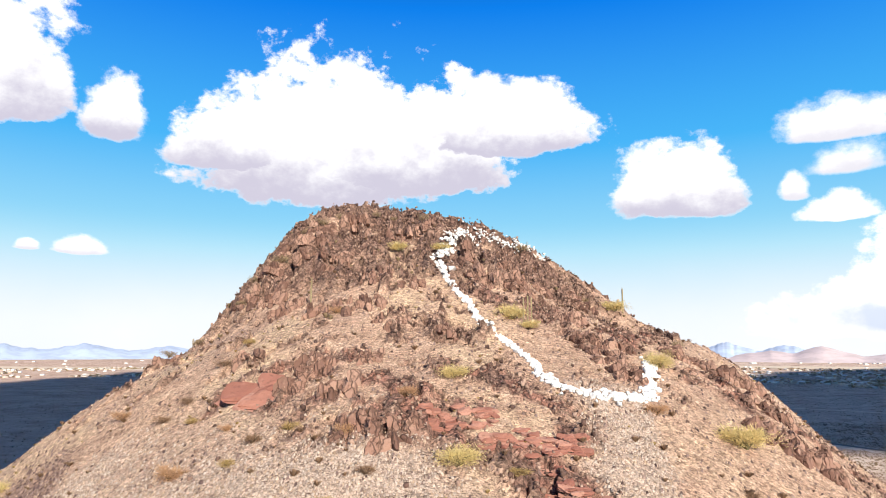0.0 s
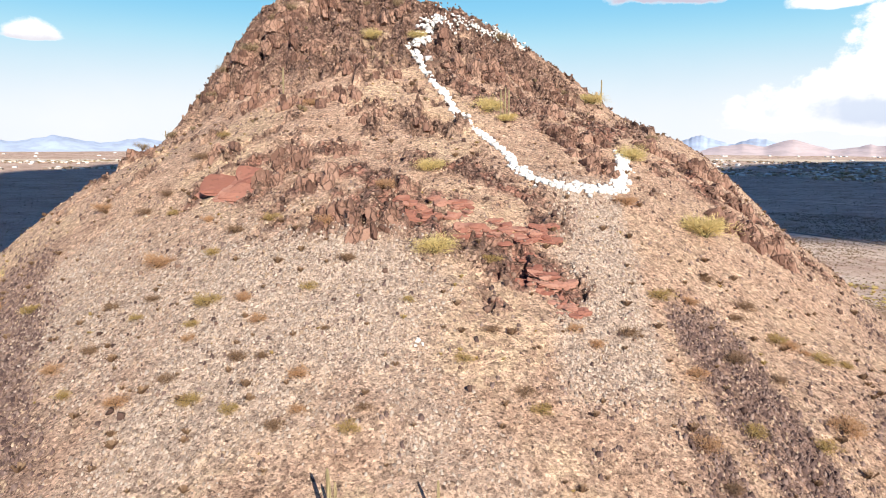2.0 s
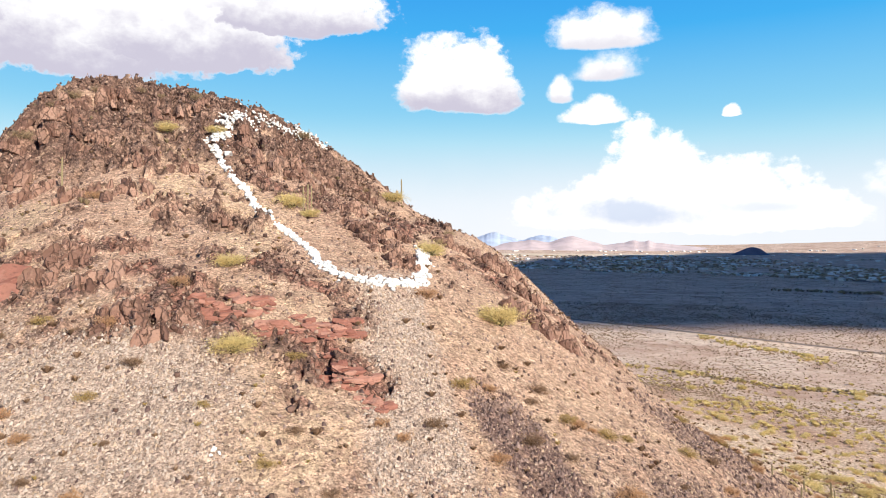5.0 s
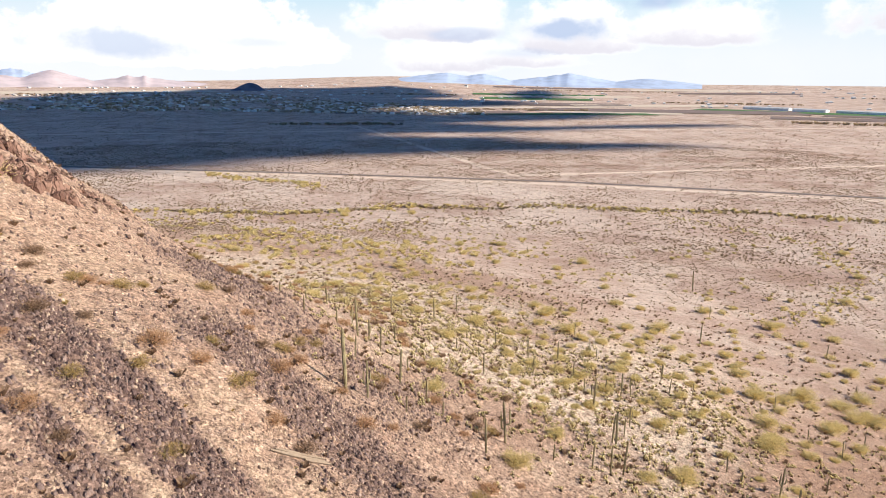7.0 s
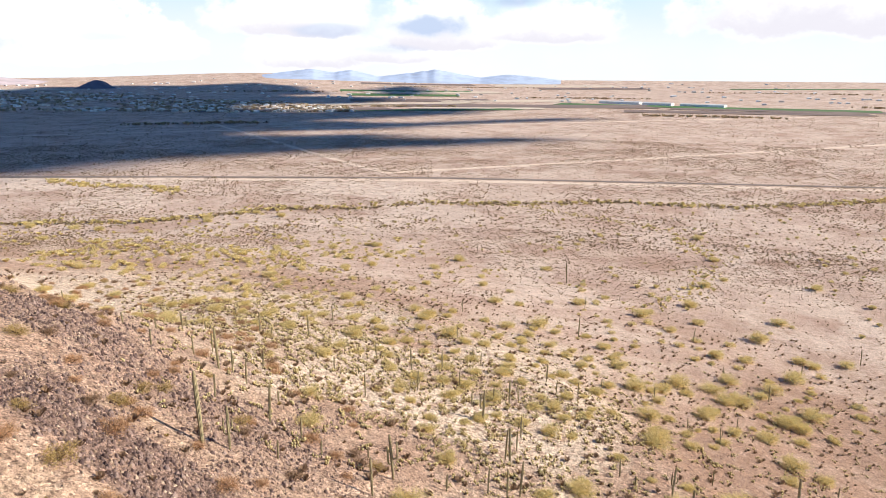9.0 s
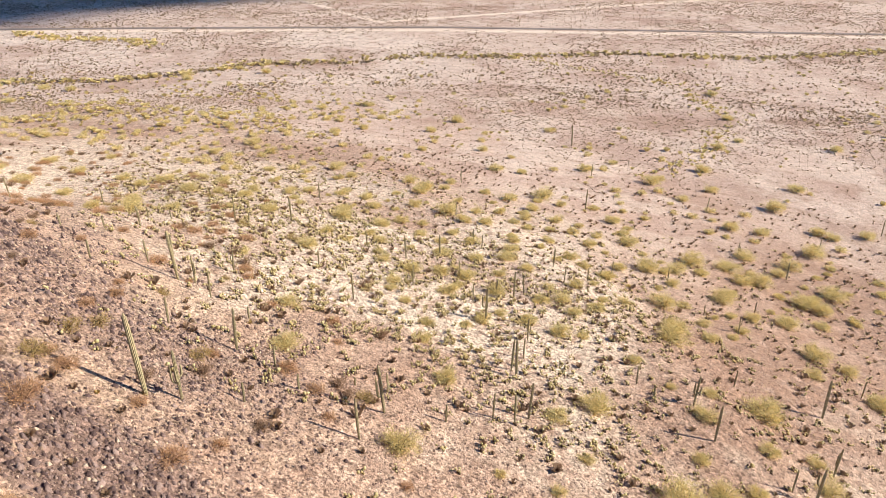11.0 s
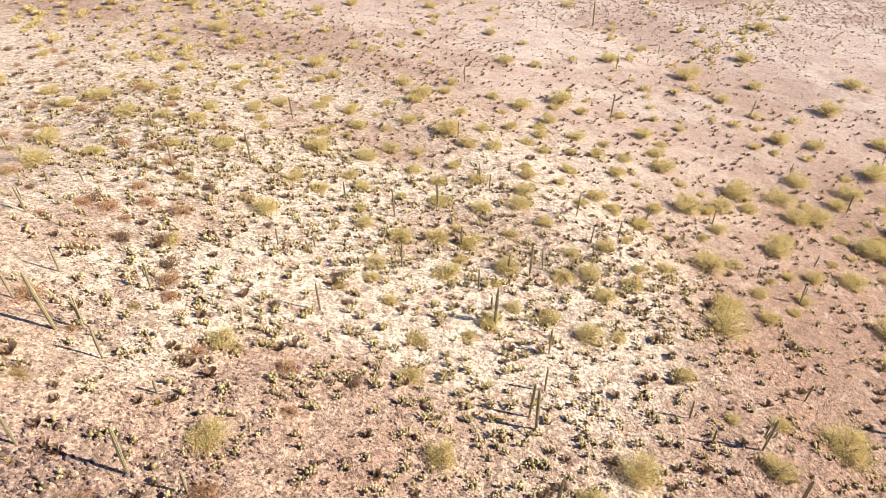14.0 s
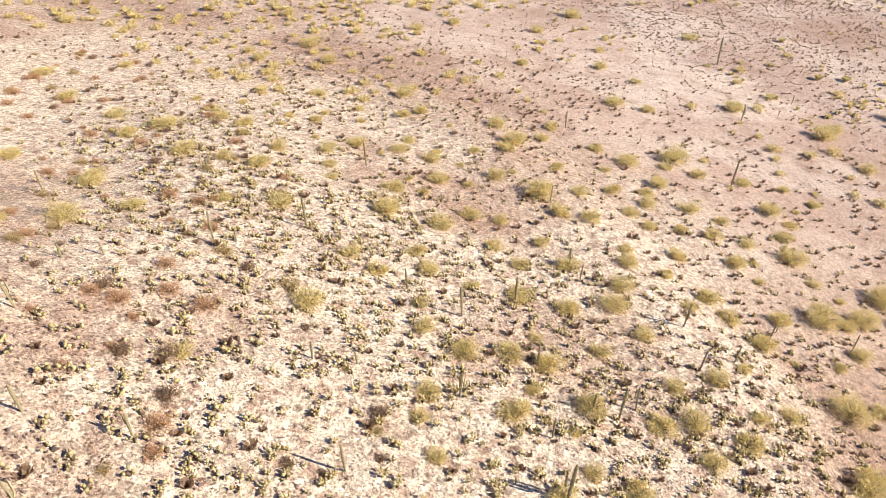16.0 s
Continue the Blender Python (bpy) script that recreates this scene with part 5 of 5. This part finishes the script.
# mountain colours carry the blue and pallor of distance haze
MAT_BLUE_FAR = haze_material("blue_haze_rock", (0.50, 0.60, 0.78))
MAT_PINK_FAR = haze_material("pink_haze_rock", (0.66, 0.55, 0.56))
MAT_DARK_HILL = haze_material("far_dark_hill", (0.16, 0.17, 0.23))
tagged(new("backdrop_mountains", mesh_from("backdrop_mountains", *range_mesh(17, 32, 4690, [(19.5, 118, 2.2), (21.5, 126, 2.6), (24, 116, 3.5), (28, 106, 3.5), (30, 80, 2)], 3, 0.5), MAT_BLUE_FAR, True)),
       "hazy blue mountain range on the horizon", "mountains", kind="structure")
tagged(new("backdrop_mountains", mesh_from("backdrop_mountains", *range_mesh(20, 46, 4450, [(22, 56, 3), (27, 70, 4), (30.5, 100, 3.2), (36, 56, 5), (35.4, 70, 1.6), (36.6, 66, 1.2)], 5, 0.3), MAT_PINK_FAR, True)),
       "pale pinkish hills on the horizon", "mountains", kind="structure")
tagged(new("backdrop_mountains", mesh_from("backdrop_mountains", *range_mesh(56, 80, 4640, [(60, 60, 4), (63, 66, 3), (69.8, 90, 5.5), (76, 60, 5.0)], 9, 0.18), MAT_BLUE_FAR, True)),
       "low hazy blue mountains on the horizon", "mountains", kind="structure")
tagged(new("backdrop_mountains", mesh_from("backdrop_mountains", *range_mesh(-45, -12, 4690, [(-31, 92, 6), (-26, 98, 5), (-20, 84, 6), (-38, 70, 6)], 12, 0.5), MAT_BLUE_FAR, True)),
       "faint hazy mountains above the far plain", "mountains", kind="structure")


def far_butte(x, y, width, height):
    verts, faces = [], []
    n = 36
    for ring, (k, h) in enumerate(((1.15, -0.05), (0.86, 0.16), (0.62, 0.45), (0.42, 0.74), (0.2, 0.93), (0.0, 1.0))):
        for s in range(n):
            a = 2 * math.pi * s / n
            r = k * (1 + 0.12 * math.sin(3 * a + ring) + 0.06 * math.sin(7 * a))
            verts.append((x + math.cos(a) * r * width / 2, y + math.sin(a) * r * width / 2, gz(x, y) + h * height))
    for ring in range(5):
        for s in range(n):
            faces.append((ring * n + s, ring * n + (s + 1) % n, (ring + 1) * n + (s + 1) % n, (ring + 1) * n + s))
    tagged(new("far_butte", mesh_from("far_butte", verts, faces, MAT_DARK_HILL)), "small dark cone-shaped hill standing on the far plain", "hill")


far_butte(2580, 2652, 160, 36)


# ---- the clouds overhead, whose shadow lies on the plain ----
CLOUD_HEIGHT = 4200.0
MAT_CLOUD = plain_material("cloud_grey", (0.16, 0.16, 0.17), 1.0, 0.1, 0.002, 0.0)


def cloud(puffs, seed):
    """A flat-based cloud of lumps; puffs: where the shadow of each falls, its half length, half width and turn."""
    rng = random.Random(seed)
    ob = new("backdrop_cloud")
    tagged(ob, "broad grey cumulus cloud high above the plain", "cloud", kind="structure")
    for x, y, a, b, turn in puffs:
        bm = bmesh.new()
        bmesh.ops.create_icosphere(bm, subdivisions=4, radius=1.0)
        for v in bm.verts:
            n3 = noise.fractal(v.co * 2.2 + Vector((seed * 3.1 + x * 0.01, y * 0.01, 0)), 0.9, 2.0, 5)
            v.co *= 1 + 0.34 * n3
            v.co.z = v.co.z * (0.35 if v.co.z > 0 else 0.08)
        for f in bm.faces:
            f.smooth = True
        me = bpy.data.meshes.new("puff")
        bm.to_mesh(me)
        bm.free()
        me.materials.append(MAT_CLOUD)
        p = part("puff", me, ob)
        back = (CLOUD_HEIGHT + 22) / SUN_DIR.z
        p.matrix_basis = pose(x + SUN_DIR.x * back, y + SUN_DIR.y * back, CLOUD_HEIGHT, 0, 0, turn) @ Matrix.Diagonal((a, b, min(a, b) * 0.6, 1))


cloud([(-420, 1950, 800, 1050, 0), (480, 1800, 800, 850, 20), (1130, 1420, 560, 560, 0), (1950, 2050, 1000, 700, 40), (1560, 820, 420, 150, -34), (2100, 1350, 420, 230, -30),
       (760, 690, 380, 150, -42), (1090, 860, 330, 130, -40), (960, 390, 250, 60, -50), (1460, 420, 280, 50, -42), (-560, 660, 250, 480, 14), (500, 900, 380, 230, -40), (850, 930, 300, 170, -42), (1180, 640, 200, 60, -48)], 2)
cloud([(2500, 1900, 700, 330, 35), (3100, 1350, 420, 130, 25)], 6)

# ---- cholla ----
def cholla_meshes(seed, joints):
    """A low cholla about 1 m high: dark stem and pale spiny joints."""
    rng = random.Random(seed)
    stem, tips = [], []
    for k in range(joints):
        a = rng.uniform(0, 2 * math.pi)
        r, h = rng.uniform(0.05, 0.42), rng.uniform(0.3, 0.85)
        p = Vector((math.cos(a) * r, math.sin(a) * r, h))
        if k % 3 == 0:
            stem.append(mesh_from("branch", *tube([(0, 0, -0.08), tuple(p * 0.55), tuple(p)], [0.07, 0.055, 0.05], 5), MAT_STEM))
        d = Vector((math.cos(a) * 0.6, math.sin(a) * 0.6, rng.uniform(0.4, 1.3))).normalized() * rng.uniform(0.14, 0.28)
        tips.append(tube([tuple(p - d * 0.4), tuple(p), tuple(p + d * 0.6), tuple(p + d)], [0.04, 0.085, 0.08, 0.02], 6))
    return mesh_from("joints", *join(tips), MAT_JOINT), stem


CHOLLA_KINDS = [cholla_meshes(200 + k, 13 + k) for k in range(6)]


def cholla_chance(x, y):
    r, th = polar(x, y)
    f = sstep(x, 70, 96) * (1 - sstep(x, 140, 175)) * band(y, 8, 125, 10) * sstep(r, 145, 165) + 0.22 * sstep(x, 56, 66) * (1 - sstep(x, 190, 230)) * sstep(r, 150, 165) * (y < 150)
    f = f + 0.75 * band(x, 72, 150, 8) * band(y, -55, 14, 8) * sstep(fbm(x + 40, y + 3, 7, 3), 0.47, 0.56)
    return 0.8 * f * (0.55 + 0.45 * sstep(fbm(x + 11, y + 60, 9, 3), 0.40, 0.58))


chollas = sector(22000, 22, 122, 60, 260, 21, cholla_chance)
order = np.argsort(np.hypot(chollas[:, 0] - 105, chollas[:, 1] - 40))
for k, i in enumerate(order[:260]):
    x, y = float(chollas[i, 0]), float(chollas[i, 1])
    ob = thing("cholla_cactus", x, y, "pale yellow-green spiny cholla cactus with a dark stem", "cactus", "cholla cacti")
    part("joints", CHOLLA_KINDS[k % 6][0], ob)
    for branch in CHOLLA_KINDS[k % 6][1][:4]:
        part("branch", branch, ob)
    s = 0.5 + (k * 37 % 100) / 200.0
    ob.matrix_basis = pose(x, y, ob.location.z, 0, 0, k * 67 % 360) @ Matrix.Diagonal((s * 1.2, s * 1.2, s, 1))


def lumps(name, pts, size, mat, label, category, lift, flat=(0.7, 1.1), seed=1, squash=0.75, kinds=24, sides=0):
    """Many small angular bodies as one mesh, half sunk into the ground."""
    rng = np.random.RandomState(seed)
    base = []
    for k in range(kinds):
        c = np.array([[-1, -1, -1], [1, -1, -1], [1, 1, -1], [-1, 1, -1], [-1, -1, 1], [1, -1, 1], [1, 1, 1], [-1, 1, 1]], float)
        c = c * rng.uniform(0.45, 1.0, c.shape) * 0.5
        t, u = rng.uniform(0, 6.28), rng.uniform(-0.7, 0.7)
        rz = np.array([[math.cos(t), -math.sin(t), 0], [math.sin(t), math.cos(t), 0], [0, 0, 1]])
        rx = np.array([[1, 0, 0], [0, math.cos(u), -math.sin(u)], [0, math.sin(u), math.cos(u)]])
        base.append((c * np.array([1, rng.uniform(*flat), squash])) @ rx @ rz)
    base = np.array(base)
    n = len(pts)
    x, y = pts[:, 0], pts[:, 1]
    s = size[0] + (size[1] - size[0]) * rng.rand(n) ** 2.4
    z = ground_z(x, y)
    v = base[rng.randint(0, kinds, n)] * s[:, None, None]
    a = rng.rand(n) * 6.28
    ca, sa = np.cos(a)[:, None], np.sin(a)[:, None]
    vx = v[..., 0] * ca - v[..., 1] * sa + x[:, None]
    vy = v[..., 0] * sa + v[..., 1] * ca + y[:, None]
    vz = v[..., 2] + (z + s * lift)[:, None]
    co = np.stack([vx, vy, vz], -1).reshape(-1, 3)
    f = np.array([[0, 3, 2, 1], [4, 5, 6, 7], [0, 1, 5, 4], [1, 2, 6, 5], [2, 3, 7, 6], [3, 0, 4, 7]])
    loops = (np.arange(n)[:, None, None] * 8 + f[None]).ravel()
    me = bpy.data.meshes.new(name)
    me.vertices.add(len(co))
    me.vertices.foreach_set("co", co.ravel())
    me.loops.add(len(loops))
    me.loops.foreach_set("vertex_index", loops)
    me.polygons.add(len(loops) // 4)
    me.polygons.foreach_set("loop_start", np.arange(len(loops) // 4) * 4)
    me.update(calc_edges=True)
    me.materials.append(mat)
    return tagged(new(name, me), label, category, kind="stuff")


def shards(name, pts, size, mat, label, category, seed, tall=(0.25, 0.65)):
    """Very many small broken stones as one mesh: leaning peaks with a sunk foot."""
    rng = np.random.RandomState(seed)
    n = len(pts)
    x, y = pts[:, 0], pts[:, 1]
    z = ground_z(x, y)
    s = size[0] + (size[1] - size[0]) * rng.rand(n) ** 2.6
    co = np.zeros((n, 6, 3))
    a0 = rng.rand(n) * 6.28
    for k in range(4):
        a = a0 + k * 1.571 + rng.uniform(-0.45, 0.45, n)
        r = s * rng.uniform(0.35, 0.62, n)
        co[:, k] = np.stack([x + np.cos(a) * r, y + np.sin(a) * r, z - s * 0.22 - 0.02], -1)
    h = s * rng.uniform(tall[0], tall[1], n)
    for k in (4, 5):
        a = a0 + (k - 4) * 3.1 + rng.uniform(-0.6, 0.6, n)
        r = s * rng.uniform(0.1, 0.34, n)
        co[:, k] = np.stack([x + np.cos(a) * r, y + np.sin(a) * r, z + h * rng.uniform(0.7, 1.0, n)], -1)
    f = np.array([[0, 1, 4], [1, 5, 4], [1, 2, 5], [2, 3, 5], [3, 4, 5], [3, 0, 4]])
    loops = (np.arange(n)[:, None, None] * 6 + f[None]).ravel()
    me = bpy.data.meshes.new(name)
    me.vertices.add(n * 6)
    me.vertices.foreach_set("co", co.ravel())
    me.loops.add(len(loops))
    me.loops.foreach_set("vertex_index", loops)
    me.polygons.add(len(loops) // 3)
    me.polygons.foreach_set("loop_start", np.arange(len(loops) // 3) * 3)
    me.update(calc_edges=True)
    me.materials.append(mat)
    return tagged(new(name, me), label, category, kind="stuff")


def gravel(name, pts, size, mat, label, seed):
    """Countless small stones as one mesh: three-sided crumbs with a sunk foot."""
    rng = np.random.RandomState(seed)
    n = len(pts)
    x, y = pts[:, 0], pts[:, 1]
    z = ground_z(x, y)
    s = size[0] + (size[1] - size[0]) * rng.rand(n) ** 2.2
    co = np.zeros((n, 4, 3))
    a0 = rng.rand(n) * 6.28
    for k in range(3):
        a = a0 + k * 2.094 + rng.uniform(-0.5, 0.5, n)
        co[:, k] = np.stack([x + np.cos(a) * s * 0.55, y + np.sin(a) * s * 0.55, z - s * 0.15], -1)
    co[:, 3] = np.stack([x + rng.normal(0, 0.2, n) * s, y + rng.normal(0, 0.2, n) * s, z + s * rng.uniform(0.3, 0.75, n)], -1)
    loops = (np.arange(n)[:, None, None] * 4 + np.array([[0, 1, 3], [1, 2, 3], [2, 0, 3]])[None]).ravel()
    me = bpy.data.meshes.new(name)
    me.vertices.add(n * 4)
    me.vertices.foreach_set("co", co.ravel())
    me.loops.add(len(loops))
    me.loops.foreach_set("vertex_index", loops)
    me.polygons.add(len(loops) // 3)
    me.polygons.foreach_set("loop_start", np.arange(len(loops) // 3) * 3)
    me.update(calc_edges=True)
    me.materials.append(mat)
    return tagged(new(name, me), label, "stones", kind="stuff")


def cholla_field(name, pts):
    """The many further chollas: three dark stubs and pale joints each."""
    rng = np.random.RandomState(77)
    n = len(pts)
    tops = np.repeat(pts, 6, 0) + rng.normal(0, 0.27, (n * 6, 2))
    lumps(name, tops, (0.17, 0.36), MAT_JOINT, "field of pale yellow-green cholla cacti over the stony slope", "cacti", 1.6, seed=5, squash=1.1)
    lumps("cholla_stems", np.repeat(pts, 2, 0) + rng.normal(0, 0.15, (n * 2, 2)), (0.2, 0.4), MAT_STEM, "dark stems of low cholla cacti", "cacti", 0.5, seed=6, squash=1.6)


cholla_field("cholla_field", chollas[order[260:]])

# ---- loose stones ----
def on_hill(count, seed, weight):
    rng = np.random.RandomState(seed)
    p = np.stack([rng.uniform(-95, 95, count), rng.uniform(8, 205, count)], -1)
    return p[rng.rand(count) < weight(p[:, 0], p[:, 1])]


def w_scree(x, y):
    rock, talus, scree, straw, pale, plain = zones(x, y)
    r, th = polar(x, y)
    return np.clip(scree * 0.2 + 0.36 * (1 - rock) * (1 - straw * 0.8), 0, 1) * (r < 172) * sstep(r, 70, 95)


def w_talus(x, y):
    rock, talus, scree, straw, pale, plain = zones(x, y)
    r, th = polar(x, y)
    return np.clip(talus * 1.0 + 0.05 * (1 - rock) * (1 - sstep(r, 135, 160)), 0, 1) * (r < 185)


def w_rock(x, y):
    rock, talus, scree, straw, pale, plain = zones(x, y)
    r, th = polar(x, y)
    return np.clip(rock * 0.7 + 0.015, 0, 1) * (r < 150)


shards("scree_stones", on_hill(270000, 31, w_scree), (0.1, 0.5), MAT_SCREE, "pale angular scree stones covering the hillside", "stones", 11)
shards("scree_stones", on_hill(520000, 35, lambda x, y: zones(x, y)[2] * 0.9), (0.14, 0.52), MAT_CHUTE, "pale tightly packed scree stones in a chute", "stones", 16, (0.28, 0.65))
shards("talus_stones", on_hill(420000, 32, w_talus), (0.16, 0.66), MAT_TALUS, "dark purplish talus stones in streaks down the slope", "stones", 12, (0.35, 0.8))
lumps("broken_rock", on_hill(80000, 33, w_rock), (0.15, 0.8), MAT_BROWN, "broken brown rocks over the upper hillside", "rocks", 0.15, seed=13, flat=(0.5, 0.9), squash=1.1)
shards("apron_stones", sector(90000, 15, 115, 45, 260, 34, lambda x, y: sstep(polar(x, y)[0], 145, 170) * (1 - sstep(polar(x, y)[0], 200, 250))), (0.1, 0.45), MAT_GRAVEL,
       "brown stones scattered over the lower slope", "stones", 14)
gravel("brown_gravel", sector(150000, 30, 125, 55, 190, 36, lambda x, y: sstep(polar(x, y)[0], 150, 172) * (1 - 0.75 * zones(x, y)[4]) * (1 - sstep(x, 125, 170))), (0.1, 0.42), MAT_GRAVEL,
       "brown gravel strewn between the cholla on the lower slope", 17)
if SMALL_WHITE:
    lumps("white_stones", np.array([(x, y) for x, y, s in SMALL_WHITE]), (0.5, 0.9), MAT_WHITE, "smaller white painted stones between the boulders", "stones", 0.2, seed=15)


# ---- small scrub on the hill and the lower slope ----
def scrub_chance(x, y):
    r, th = polar(x, y)
    rock = zones(x, y)[0]
    return (r < 175) * (0.25 + 0.75 * sstep(fbm(x + 5, y + 9, 16, 3), 0.42, 0.62)) * (1 - 0.4 * rock)


tuft_cloud("dry_scrub", 0, on_hill(1900, 41, scrub_chance), (0.5, 1.4), MAT_DRY, "small dry brown tufts on the hillside", "shrubs", 26, 0.6, 0.3)
tuft_cloud("straw_grass", 0, on_hill(2600, 42, lambda x, y: zones(x, y)[3] * 0.9), (0.35, 0.9), MAT_STRAW, "straw yellow grass tufts on the hillside", "grass", 16, 0.5, 0.3)
tuft_cloud("dry_scrub", 0, sector(2600, 15, 118, 50, 270, 43, lambda x, y: sstep(polar(x, y)[0], 150, 170)), (0.6, 1.6), MAT_DRY, "small dry brown bushes between the cholla", "shrubs", 26, 0.6, 0.3)
tuft_cloud("ridge_scrub", 0, on_hill(260, 44, lambda x, y: (polar(x, y)[0] < 80) * 1.0), (0.6, 1.6), MAT_GREEN, "dark scrubby bushes on the rocky summit", "shrubs", 26, 0.8, 0.3)


# ---- a fallen saguaro on the slope ----
def fallen_saguaro(x, y, turn):
    ob = thing("fallen_saguaro", x, y, "dead fallen saguaro lying broken on the dark talus", "cactus")
    for k, (dx, dy, l) in enumerate(((0, 0, 5.2), (0.5, 0.35, 4.4), (3.0, -0.25, 2.4))):
        zs = []
        path = []
        for q in range(6):
            u = dx + l * q / 5
            px = x + math.cos(radians(turn)) * u - math.sin(radians(turn)) * dy
            py = y + math.sin(radians(turn)) * u + math.cos(radians(turn)) * dy
            path.append((px - x, py - y, gz(px, py) - ob.location.z + 0.16))
        part("rib" if k else "trunk", mesh_from("trunk", *tube(path, [0.1, 0.17, 0.19, 0.17, 0.13, 0.06], 9, 0.15), MAT_DEAD), ob, "grey brown dried trunk" if k == 0 else "")


fallen_saguaro(42.0, 40.2, -35)
